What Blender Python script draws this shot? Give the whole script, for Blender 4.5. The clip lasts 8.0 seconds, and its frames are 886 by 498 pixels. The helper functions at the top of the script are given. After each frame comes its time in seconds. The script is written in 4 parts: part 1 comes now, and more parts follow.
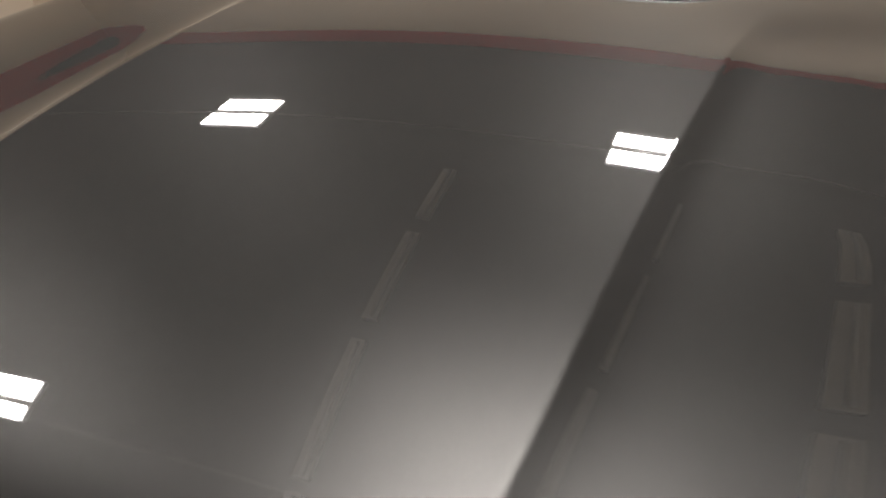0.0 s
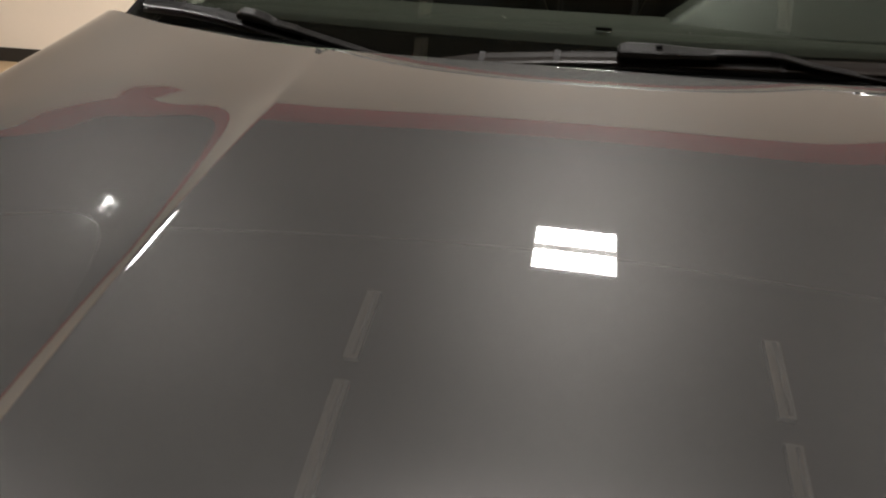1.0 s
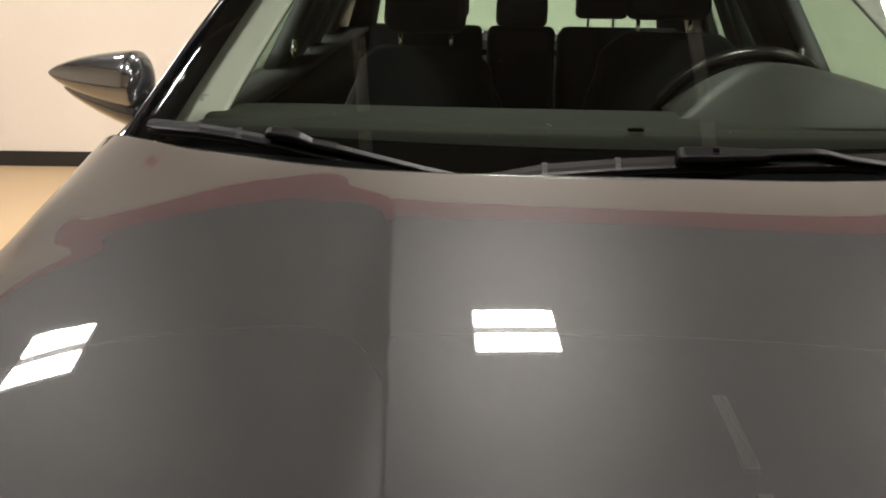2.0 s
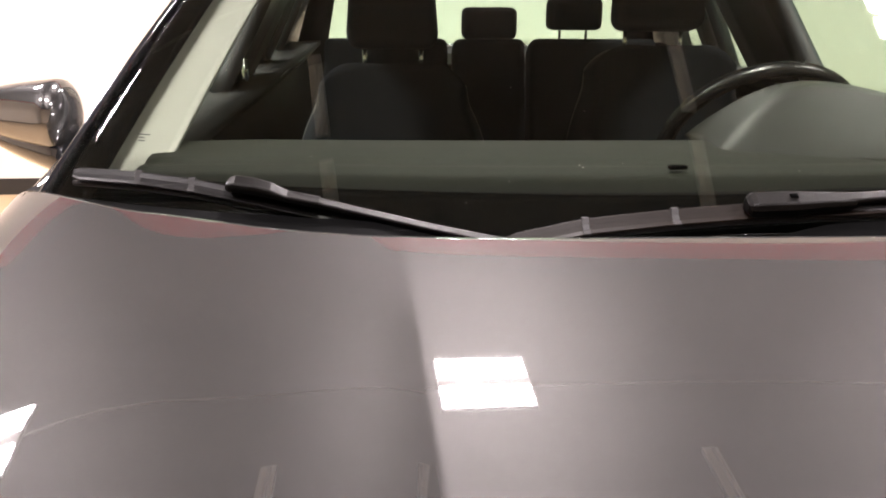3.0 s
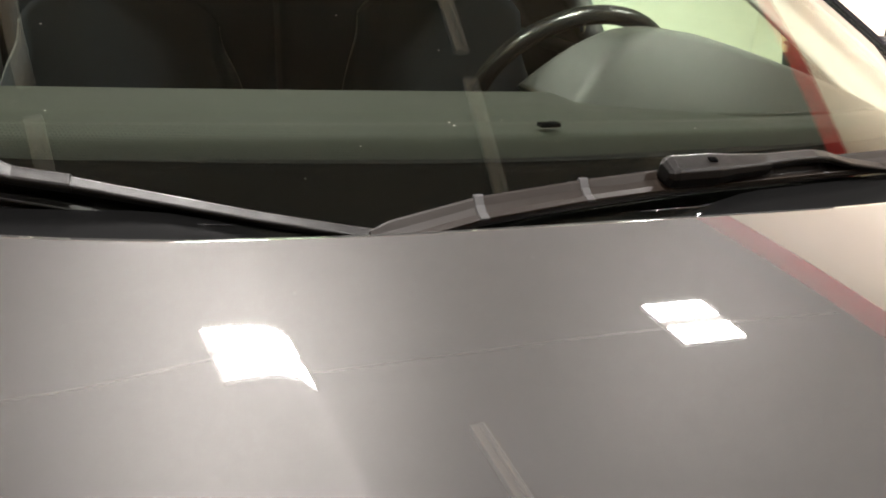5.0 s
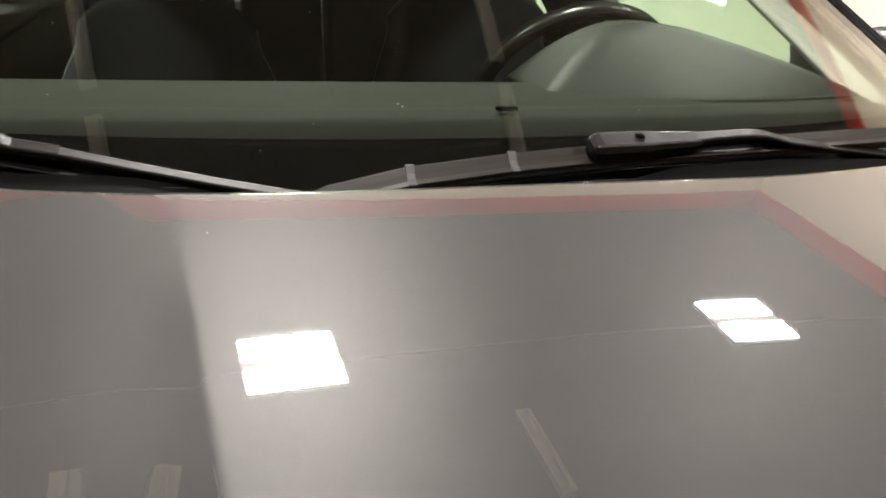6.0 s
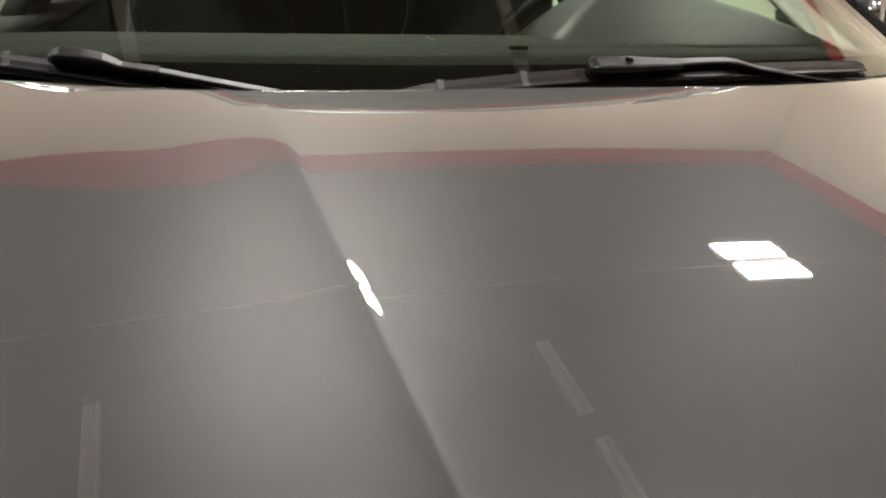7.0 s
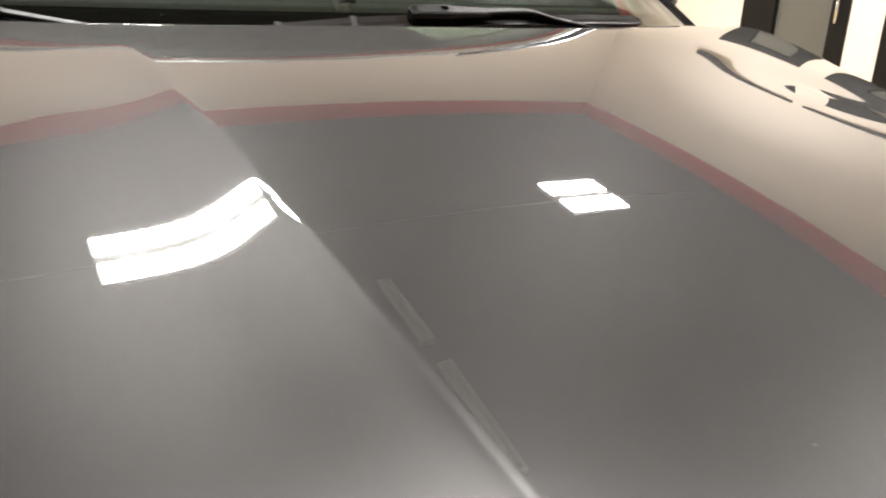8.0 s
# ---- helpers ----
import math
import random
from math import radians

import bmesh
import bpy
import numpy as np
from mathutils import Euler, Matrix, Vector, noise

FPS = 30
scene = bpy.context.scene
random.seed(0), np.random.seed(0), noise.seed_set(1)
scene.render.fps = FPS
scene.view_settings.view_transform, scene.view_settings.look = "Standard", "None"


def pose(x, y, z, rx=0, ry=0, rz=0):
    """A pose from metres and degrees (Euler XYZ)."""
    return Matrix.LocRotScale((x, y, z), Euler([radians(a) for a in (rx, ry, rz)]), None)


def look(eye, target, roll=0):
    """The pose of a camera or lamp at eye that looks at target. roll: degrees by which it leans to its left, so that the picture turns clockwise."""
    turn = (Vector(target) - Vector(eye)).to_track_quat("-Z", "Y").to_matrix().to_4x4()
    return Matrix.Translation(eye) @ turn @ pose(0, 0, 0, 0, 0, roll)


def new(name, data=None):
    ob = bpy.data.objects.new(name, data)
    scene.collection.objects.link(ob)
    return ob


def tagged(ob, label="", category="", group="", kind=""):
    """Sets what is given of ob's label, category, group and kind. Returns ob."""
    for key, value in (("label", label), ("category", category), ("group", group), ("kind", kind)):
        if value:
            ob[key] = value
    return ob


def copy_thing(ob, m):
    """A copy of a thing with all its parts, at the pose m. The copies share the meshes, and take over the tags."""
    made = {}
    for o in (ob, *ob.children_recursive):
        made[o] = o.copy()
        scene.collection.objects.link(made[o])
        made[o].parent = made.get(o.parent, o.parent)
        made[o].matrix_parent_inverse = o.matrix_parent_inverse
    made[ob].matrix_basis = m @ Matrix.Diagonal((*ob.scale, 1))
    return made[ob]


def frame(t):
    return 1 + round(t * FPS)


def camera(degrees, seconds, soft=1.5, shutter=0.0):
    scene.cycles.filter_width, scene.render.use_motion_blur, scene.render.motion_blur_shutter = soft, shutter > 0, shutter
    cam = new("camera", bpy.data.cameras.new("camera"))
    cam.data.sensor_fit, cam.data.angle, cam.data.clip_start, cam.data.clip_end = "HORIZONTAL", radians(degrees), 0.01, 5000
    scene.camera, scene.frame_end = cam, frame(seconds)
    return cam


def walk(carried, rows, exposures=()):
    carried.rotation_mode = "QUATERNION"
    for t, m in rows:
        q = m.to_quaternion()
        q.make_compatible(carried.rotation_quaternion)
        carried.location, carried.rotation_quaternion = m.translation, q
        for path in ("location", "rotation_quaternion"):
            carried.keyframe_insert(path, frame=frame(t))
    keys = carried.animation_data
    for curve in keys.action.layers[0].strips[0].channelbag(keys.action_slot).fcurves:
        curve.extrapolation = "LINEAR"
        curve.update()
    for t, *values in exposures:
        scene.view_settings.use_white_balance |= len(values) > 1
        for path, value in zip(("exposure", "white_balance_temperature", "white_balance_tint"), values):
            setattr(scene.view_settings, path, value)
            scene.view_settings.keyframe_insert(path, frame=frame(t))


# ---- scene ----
DEG = 57.98
cam = camera(DEG, 8.0, soft=1.8, shutter=0.25)
PATH = [
    (0, (0.456, -1.503, 1.178), (-0.153, 0.055, 0.496), 1.54),
    (0.5, (0.298, -1.307, 1.293), (-0.246, 0.212, 0.552), 0.40),
    (1, (0.091, -1.135, 1.308), (-0.279, 0.653, 0.529), 2.17),
    (1.2, (0.039, -1.126, 1.309), (-0.331, 0.700, 0.620), 2.49),
    (1.5, (-0.045, -1.136, 1.300), (-0.239, 0.752, 0.667), 3.89),
    (2, (-0.219, -1.112, 1.365), (-0.275, 0.777, 0.735), 0.84),
    (2.2, (-0.231, -1.084, 1.373), (-0.236, 0.818, 0.756), 0.42),
    (3.3, (-0.325, -0.768, 1.362), (-0.147, 1.134, 0.759), 0.25),
    (3.5, (-0.320, -0.729, 1.366), (0.035, 1.153, 0.781), 0.32),
    (3.9, (-0.351, -0.64, 1.351), (0.315, 1.148, 0.752), 1.26),
    (4, (-0.370, -0.633, 1.349), (0.292, 1.147, 0.732), 1.34),
    (4.5, (-0.419, -0.555, 1.324), (0.261, 1.208, 0.672), 3.66),
    (5, (-0.388, -0.541, 1.302), (0.350, 1.183, 0.619), 4.28),
    (6.5, (-0.275, -0.777, 1.299), (0.217, 1.045, 0.632), 2.15),
    (7, (-0.363, -0.873, 1.238), (0.162, 0.945, 0.577), 1.63),
    (7.5, (-0.477, -0.997, 1.225), (0.243, 0.766, 0.541), 0.21),
    (8, (-0.418, -1.012, 1.187), (0.485, 0.664, 0.525), 2.53),
]
# seconds, stops, white balance
EXPOSURES = [(0.0, 1.2, 6500, 10), (0.5, 1.55, 6500, 10), (1.0, 1.7, 6500, 10), (1.5, 1.65, 6500, 10), (2.0, 1.9, 6500, 10), (2.2, 2.05, 6500, 11), (3.3, 3.1, 6500, 24), (3.6, 3.25, 6500, 22), (4.0, 3.4, 6500, 13),
             (4.5, 3.3, 6500, 13), (5.0, 3.2, 6500, 12), (6.3, 2.8, 6500, 10), (7.0, 2.5, 6500, 10), (7.5, 2.4, 6500, 10), (8.0, 2.5, 6400, 10)]
walk(cam, [(t, look(eye, target, roll)) for t, eye, target, roll in PATH], EXPOSURES)

# ---- world: an enclosed workshop, so only a trace of ambient light ----
world = bpy.data.worlds.new("world")
scene.world = world
world.use_nodes = True
world.node_tree.nodes["Background"].inputs["Color"].default_value = (0.9, 0.95, 1.0, 1)
world.node_tree.nodes["Background"].inputs["Strength"].default_value = 0.02
LAMP = 18.0          # emission of the ceiling panels, all round
BEAM = 13.0          # watts of each panel, aimed downwards by its prismatic sheet


# ---- materials ----
def mat(name, color, rough=0.5, metal=0.0, spec=0.5, vary=0.08, scale=6.0, fine=0.05, fine_scale=120.0, bump=0.0, bump_scale=200.0, coat=0.0, coat_rough=0.03):
    """A surface with broad stains, fine grain and relief."""
    m = bpy.data.materials.new(name)
    m.use_nodes = True
    nt = m.node_tree
    b = nt.nodes["Principled BSDF"]
    tex = nt.nodes.new("ShaderNodeTexCoord")
    broad = nt.nodes.new("ShaderNodeTexNoise")
    broad.inputs["Scale"].default_value = scale
    broad.inputs["Detail"].default_value = 5
    grain = nt.nodes.new("ShaderNodeTexNoise")
    grain.inputs["Scale"].default_value = fine_scale
    grain.inputs["Detail"].default_value = 3
    nt.links.new(tex.outputs["Object"], broad.inputs["Vector"])
    nt.links.new(tex.outputs["Object"], grain.inputs["Vector"])
    add = nt.nodes.new("ShaderNodeMath")
    add.operation = "MULTIPLY_ADD"
    nt.links.new(grain.outputs["Fac"], add.inputs[0])
    add.inputs[1].default_value = fine / max(vary, 1e-3)
    nt.links.new(broad.outputs["Fac"], add.inputs[2])
    ramp = nt.nodes.new("ShaderNodeMapRange")
    ramp.inputs["From Min"].default_value = 0.25
    ramp.inputs["From Max"].default_value = 0.75 + fine / max(vary, 1e-3)
    ramp.inputs["To Min"].default_value = 1 - vary
    ramp.inputs["To Max"].default_value = 1 + vary
    nt.links.new(add.outputs[0], ramp.inputs["Value"])
    mul = nt.nodes.new("ShaderNodeMix")
    mul.data_type, mul.blend_type = "RGBA", "MULTIPLY"
    mul.inputs["Factor"].default_value = 1
    mul.inputs["A"].default_value = (*color, 1)
    nt.links.new(ramp.outputs["Result"], mul.inputs["B"])
    nt.links.new(mul.outputs["Result"], b.inputs["Base Color"])
    rr = nt.nodes.new("ShaderNodeMapRange")
    rr.inputs["To Min"].default_value = max(rough - 0.06, 0.0)
    rr.inputs["To Max"].default_value = min(rough + 0.06, 1.0)
    nt.links.new(broad.outputs["Fac"], rr.inputs["Value"])
    nt.links.new(rr.outputs["Result"], b.inputs["Roughness"])
    b.inputs["Metallic"].default_value = metal
    b.inputs["Specular IOR Level"].default_value = spec
    b.inputs["Coat Weight"].default_value = coat
    b.inputs["Coat Roughness"].default_value = coat_rough
    if bump:
        bn = nt.nodes.new("ShaderNodeTexNoise")
        bn.inputs["Scale"].default_value = bump_scale
        bn.inputs["Detail"].default_value = 4
        nt.links.new(tex.outputs["Object"], bn.inputs["Vector"])
        bp = nt.nodes.new("ShaderNodeBump")
        bp.inputs["Strength"].default_value = bump
        bp.inputs["Distance"].default_value = 0.002
        nt.links.new(bn.outputs["Fac"], bp.inputs["Height"])
        nt.links.new(bp.outputs["Normal"], b.inputs["Normal"])
    return m


def paint_mat(name="metallic_paint", coat_rough=0.018):
    """Dark grey metallic paint: flakes that scatter like a rough mirror under a clear coat."""
    m = bpy.data.materials.new(name)
    m.use_nodes = True
    nt = m.node_tree
    nt.nodes.clear()
    out = nt.nodes.new("ShaderNodeOutputMaterial")
    tex = nt.nodes.new("ShaderNodeTexCoord")
    flake = nt.nodes.new("ShaderNodeTexVoronoi")
    flake.inputs["Scale"].default_value = 900
    cloud = nt.nodes.new("ShaderNodeTexNoise")
    cloud.inputs["Scale"].default_value = 26
    cloud.inputs["Detail"].default_value = 6
    for n in (flake, cloud):
        nt.links.new(tex.outputs["Object"], n.inputs["Vector"])
    both = nt.nodes.new("ShaderNodeMath")
    both.operation = "MULTIPLY_ADD"
    both.inputs[1].default_value = 0.35
    nt.links.new(flake.outputs["Distance"], both.inputs[0])
    nt.links.new(cloud.outputs["Fac"], both.inputs[2])
    ramp = nt.nodes.new("ShaderNodeMapRange")
    ramp.inputs["From Min"].default_value, ramp.inputs["From Max"].default_value = 0.3, 1.0
    ramp.inputs["To Min"].default_value, ramp.inputs["To Max"].default_value = 0.92, 1.08
    nt.links.new(both.outputs[0], ramp.inputs["Value"])
    mul = nt.nodes.new("ShaderNodeMix")
    mul.data_type, mul.blend_type = "RGBA", "MULTIPLY"
    mul.inputs["Factor"].default_value = 1
    mul.inputs["A"].default_value = (*PAINT, 1)
    nt.links.new(ramp.outputs["Result"], mul.inputs["B"])
    flakes = nt.nodes.new("ShaderNodeBsdfGlossy")
    flakes.distribution = "BECKMANN"
    flakes.inputs["Roughness"].default_value = FLAKE
    nt.links.new(mul.outputs["Result"], flakes.inputs["Color"])
    pigment = nt.nodes.new("ShaderNodeBsdfDiffuse")
    pigment.inputs["Color"].default_value = (*PIGMENT, 1)
    # seen flat, tilted flakes spread the gloss wider
    wide = nt.nodes.new("ShaderNodeBsdfGlossy")
    wide.inputs["Roughness"].default_value = 0.78
    nt.links.new(mul.outputs["Result"], wide.inputs["Color"])
    face = nt.nodes.new("ShaderNodeLayerWeight")
    face.inputs["Blend"].default_value = 0.5
    power = nt.nodes.new("ShaderNodeMath")
    power.operation = "POWER"
    power.inputs[1].default_value = 0.9
    nt.links.new(face.outputs["Facing"], power.inputs[0])
    spread = nt.nodes.new("ShaderNodeMixShader")
    nt.links.new(power.outputs[0], spread.inputs["Fac"])
    nt.links.new(flakes.outputs[0], spread.inputs[1])
    nt.links.new(wide.outputs[0], spread.inputs[2])
    base = nt.nodes.new("ShaderNodeAddShader")
    nt.links.new(spread.outputs[0], base.inputs[0])
    nt.links.new(pigment.outputs[0], base.inputs[1])
    coat = nt.nodes.new("ShaderNodeBsdfGlossy")
    coat.inputs["Roughness"].default_value = coat_rough
    coat.inputs["Color"].default_value = (1, 1, 1, 1)
    fresnel = nt.nodes.new("ShaderNodeFresnel")
    fresnel.inputs["IOR"].default_value = COAT
    mix = nt.nodes.new("ShaderNodeMixShader")
    nt.links.new(fresnel.outputs[0], mix.inputs["Fac"])
    nt.links.new(base.outputs[0], mix.inputs[1])
    nt.links.new(coat.outputs[0], mix.inputs[2])
    nt.links.new(mix.outputs[0], out.inputs["Surface"])
    return m


def glass_mat(name, tint, gloss=1.0):
    """Clear sheet glass: tinted pass-through with mirror gloss by angle."""
    m = bpy.data.materials.new(name)
    m.use_nodes = True
    nt = m.node_tree
    nt.nodes.clear()
    out = nt.nodes.new("ShaderNodeOutputMaterial")
    mix = nt.nodes.new("ShaderNodeMixShader")
    clear = nt.nodes.new("ShaderNodeBsdfTransparent")
    clear.inputs["Color"].default_value = (*tint, 1)
    shine = nt.nodes.new("ShaderNodeBsdfGlossy")
    shine.inputs["Roughness"].default_value = 0.015
    shine.inputs["Color"].default_value = (gloss, gloss, gloss, 1)
    face = nt.nodes.new("ShaderNodeLayerWeight")
    face.inputs["Blend"].default_value = 0.5
    power = nt.nodes.new("ShaderNodeMath")
    power.operation = "POWER"
    power.inputs[1].default_value = 5
    nt.links.new(face.outputs["Facing"], power.inputs[0])
    fac = nt.nodes.new("ShaderNodeMath")
    fac.operation = "MULTIPLY_ADD"
    fac.inputs[1].default_value, fac.inputs[2].default_value = 0.93, 0.07
    nt.links.new(power.outputs[0], fac.inputs[0])
    nt.links.new(fac.outputs[0], mix.inputs["Fac"])
    nt.links.new(clear.outputs[0], mix.inputs[1])
    nt.links.new(shine.outputs[0], mix.inputs[2])
    nt.links.new(mix.outputs[0], out.inputs["Surface"])
    return m


def glow_mat(name, color, strength):
    m = bpy.data.materials.new(name)
    m.use_nodes = True
    b = m.node_tree.nodes["Principled BSDF"]
    b.inputs["Base Color"].default_value = (0.8, 0.8, 0.8, 1)
    b.inputs["Emission Color"].default_value = (*color, 1)
    b.inputs["Emission Strength"].default_value = strength
    return m


PAINT, PIGMENT, COAT, FLAKE = (0.054, 0.0525, 0.051), (0.0040, 0.0039, 0.0038), 2.3, 0.405
M_PAINT = paint_mat()
# roof coat made rougher to blur the lamp reflections it throws on the ceiling
M_ROUGH_PAINT = paint_mat("rough_coat_metallic_paint", 0.34)
M_WALL = mat("cream_wall_paint", (0.672, 0.6, 0.512), 0.7, vary=0.05, scale=1.2, fine=0.02, fine_scale=60, bump=0.15, bump_scale=90)
M_RED = mat("red_wall_paint", (0.425, 0.02975, 0.02975), 0.55, vary=0.06, scale=2.0)
M_BLACK_BASE = mat("black_baseboard", (0.012, 0.011, 0.010), 0.5, vary=0.15, scale=5)
M_CEIL = mat("dark_grey_ceiling", (0.0145, 0.0145, 0.0148), 0.85, vary=0.12, scale=0.9, fine=0.06, fine_scale=30, bump=0.2, bump_scale=60)
M_FLOOR = mat("tan_floor", (0.36, 0.252, 0.144), 0.45, vary=0.10, scale=0.8, fine=0.05, fine_scale=40, bump=0.1, bump_scale=80)
M_GLASS = glass_mat("windscreen_glass", (0.91, 0.96, 0.89))
M_SIDE_GLASS = glass_mat("green_tinted_glass", (0.79, 0.93, 0.90))
M_DOOR_GLASS = mat("frosted_pane", (0.085, 0.085, 0.072), 0.25, vary=0.10, scale=3, fine=0.05, fine_scale=80)
M_TRIM = mat("black_plastic_trim", (0.018, 0.018, 0.019), 0.45, vary=0.15, scale=14, bump=0.15, bump_scale=600)
M_GLOSS = mat("gloss_black_trim", (0.008, 0.008, 0.009), 0.12, vary=0.1, scale=20, coat=1.0)
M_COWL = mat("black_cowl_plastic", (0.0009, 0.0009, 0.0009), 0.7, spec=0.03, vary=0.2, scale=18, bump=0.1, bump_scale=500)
M_RUBBER = mat("black_rubber", (0.006, 0.0052, 0.005), 0.6, spec=0.25, vary=0.2, scale=25)
M_ARM = mat("satin_black_metal", (0.0021, 0.0017, 0.0014), 0.40, spec=0.075, vary=0.25, scale=30, fine=0.15, fine_scale=300, bump=0.15, bump_scale=900)
# same rubber twice: the right blade's warm wall reflection, the left's shade, as colour
M_SPOILER_LIT = mat("lit_wiper_spoiler", (0.0042, 0.0026, 0.0016), 0.46, spec=0.08, vary=0.2, scale=20, fine=0.1, fine_scale=200)
M_SPOILER_SHADED = mat("shaded_wiper_spoiler", (0.0024, 0.0021, 0.0019), 0.4, spec=0.12, vary=0.2, scale=20, fine=0.1, fine_scale=200)
M_DASH = mat("grained_dark_dashboard", (0.0070, 0.0078, 0.0056), 0.66, spec=0.05, vary=0.14, scale=8, fine=0.12, fine_scale=400, bump=0.5, bump_scale=900)
M_DOME = mat("satin_instrument_hood", (0.0038, 0.0044, 0.0029), 0.44, spec=0.13, vary=0.14, scale=8, fine=0.12, fine_scale=400, bump=0.3, bump_scale=900)
M_FRIT = mat("black_glass_print", (0.0012, 0.0012, 0.0012), 0.8, spec=0.05, vary=0.1)
M_DASH_LOW = mat("black_dashboard_base", (0.0010, 0.0010, 0.0010), 0.9, spec=0.0, vary=0.2, scale=9)
M_FABRIC = mat("black_seat_fabric", (0.0150, 0.0172, 0.0205), 0.9, spec=0.1, vary=0.22, scale=12, fine=0.2, fine_scale=500, bump=0.5, bump_scale=700)
M_PIPING = mat("grey_seat_piping", (0.06, 0.06, 0.058), 0.7, vary=0.1)
M_LEATHER = mat("black_wheel_leather", (0.0048, 0.0048, 0.0048), 0.22, spec=0.5, vary=0.15, scale=20, bump=0.1, bump_scale=800)
M_CHROME = mat("brushed_chrome", (0.62, 0.62, 0.60), 0.18, metal=1.0, vary=0.05)
M_LINING = mat("pale_grey_headlining", (0.18, 0.1762, 0.1575), 0.85, vary=0.05, scale=10, fine=0.06, fine_scale=300, bump=0.2, bump_scale=500)
M_INNER = mat("black_door_card", (0.0048, 0.0048, 0.0048), 0.75, spec=0.2, vary=0.15, scale=10, bump=0.2, bump_scale=500)
M_TYRE = mat("tyre_rubber", (0.014, 0.014, 0.014), 0.75, vary=0.2, scale=15)
M_RIM = mat("alloy_rim", (0.45, 0.45, 0.45), 0.28, metal=1.0, vary=0.08)
M_LENS = mat("lamp_lens", (0.55, 0.57, 0.6), 0.08, vary=0.05, coat=1.0)
M_TAIL = mat("red_tail_lens", (0.35, 0.01, 0.01), 0.1, vary=0.05, coat=1.0)
M_DARK_FRAME = mat("dark_door_frame", (0.005, 0.0045, 0.004), 0.45, spec=0.2, vary=0.15, scale=6)
M_STEEL = mat("white_batten_paint", (0.19, 0.205, 0.22), 0.4, vary=0.15, scale=7, fine=0.1, fine_scale=90)
M_PIPE = mat("dull_conduit", (0.13, 0.128, 0.12), 0.5, vary=0.15, scale=5)
M_LIGHT_BODY = mat("grey_lamp_body", (0.30, 0.30, 0.29), 0.4, vary=0.04)
M_GLOW = glow_mat("lit_diffuser", (1.0, 0.965, 0.92), LAMP)
M_MIRROR = mat("mirror_glass", (0.8, 0.82, 0.82), 0.02, metal=1.0, vary=0.01)
M_DUST = mat("pale_speck", (0.22, 0.21, 0.20), 0.8, vary=0.1)


# ---- mesh helpers ----
def mesh_ob(name, verts, faces, material, parent=None, label="", smooth=True):
    me = bpy.data.meshes.new(name)
    me.from_pydata([tuple(map(float, v)) for v in verts], [], faces)
    me.update()
    if smooth:
        me.polygons.foreach_set("use_smooth", [True] * len(me.polygons))
    me.materials.append(material)
    ob = new(name, me)
    ob.parent = parent
    if label:
        ob["label"] = label
    return ob


def part(name, bm, material, parent=None, label="", smooth=False):
    me = bpy.data.meshes.new(name)
    bm.normal_update()
    bm.to_mesh(me)
    bm.free()
    if smooth:
        me.polygons.foreach_set("use_smooth", [True] * len(me.polygons))
    me.materials.append(material)
    ob = new(name, me)
    ob.parent = parent
    if label:
        ob["label"] = label
    return ob


def box_bm(x0, x1, y0, y1, z0, z1, bevel=0.0, seg=2, bm=None):
    bm = bm or bmesh.new()
    r = bmesh.ops.create_cube(bm, size=1.0)
    for v in r["verts"]:
        v.co = Vector((x0 + (v.co.x + 0.5) * (x1 - x0), y0 + (v.co.y + 0.5) * (y1 - y0), z0 + (v.co.z + 0.5) * (z1 - z0)))
    if bevel:
        es = {e for v in r["verts"] for e in v.link_edges}
        bmesh.ops.bevel(bm, geom=list(es), offset=bevel, segments=seg, affect="EDGES", profile=0.6)
    return bm


def box(name, x0, x1, y0, y1, z0, z1, material, parent=None, label="", bevel=0.0, seg=2):
    return part(name, box_bm(x0, x1, y0, y1, z0, z1, bevel, seg), material, parent, label, smooth=False)


def sheet(name, fn, us, vs, material, parent=None, label="", thick=0.0, flip=False):
    """A smooth surface of points fn(u, v), with thickness."""
    verts = [fn(u, v) for v in vs for u in us]
    n = len(us)
    faces = []
    for j in range(len(vs) - 1):
        for i in range(n - 1):
            f = (j * n + i, j * n + i + 1, (j + 1) * n + i + 1, (j + 1) * n + i)
            faces.append(f[::-1] if flip else f)
    ob = mesh_ob(name, verts, faces, material, parent, label)
    if thick:
        so = ob.modifiers.new("thickness", "SOLIDIFY")
        so.thickness, so.offset = thick, -1
    return ob


def tube(name, pts, radius, material, parent=None, label="", sides=10, closed=False, flat=1.0):
    """A round bar along points; radius may be a list."""
    pts = [Vector(p) for p in pts]
    n = len(pts)
    rad = radius if isinstance(radius, (list, tuple)) else [radius] * n
    verts, faces = [], []
    for i, p in enumerate(pts):
        a, b = pts[(i - 1) % n if closed else max(i - 1, 0)], pts[(i + 1) % n if closed else min(i + 1, n - 1)]
        d = (b - a).normalized()
        side = d.cross(Vector((0, 0, 1)))
        side = side.normalized() if side.length > 1e-4 else Vector((1, 0, 0))
        up = side.cross(d)
        for k in range(sides):
            w = 2 * math.pi * k / sides
            verts.append(p + rad[i] * (math.cos(w) * side + flat * math.sin(w) * up))
    for i in range(n if closed else n - 1):
        for k in range(sides):
            i2, k2 = (i + 1) % n, (k + 1) % sides
            faces.append((i * sides + k, i * sides + k2, i2 * sides + k2, i2 * sides + k))
    if not closed:
        faces += [tuple(range(sides))[::-1], tuple(range((n - 1) * sides, n * sides))]
    return mesh_ob(name, verts, faces, material, parent, label)


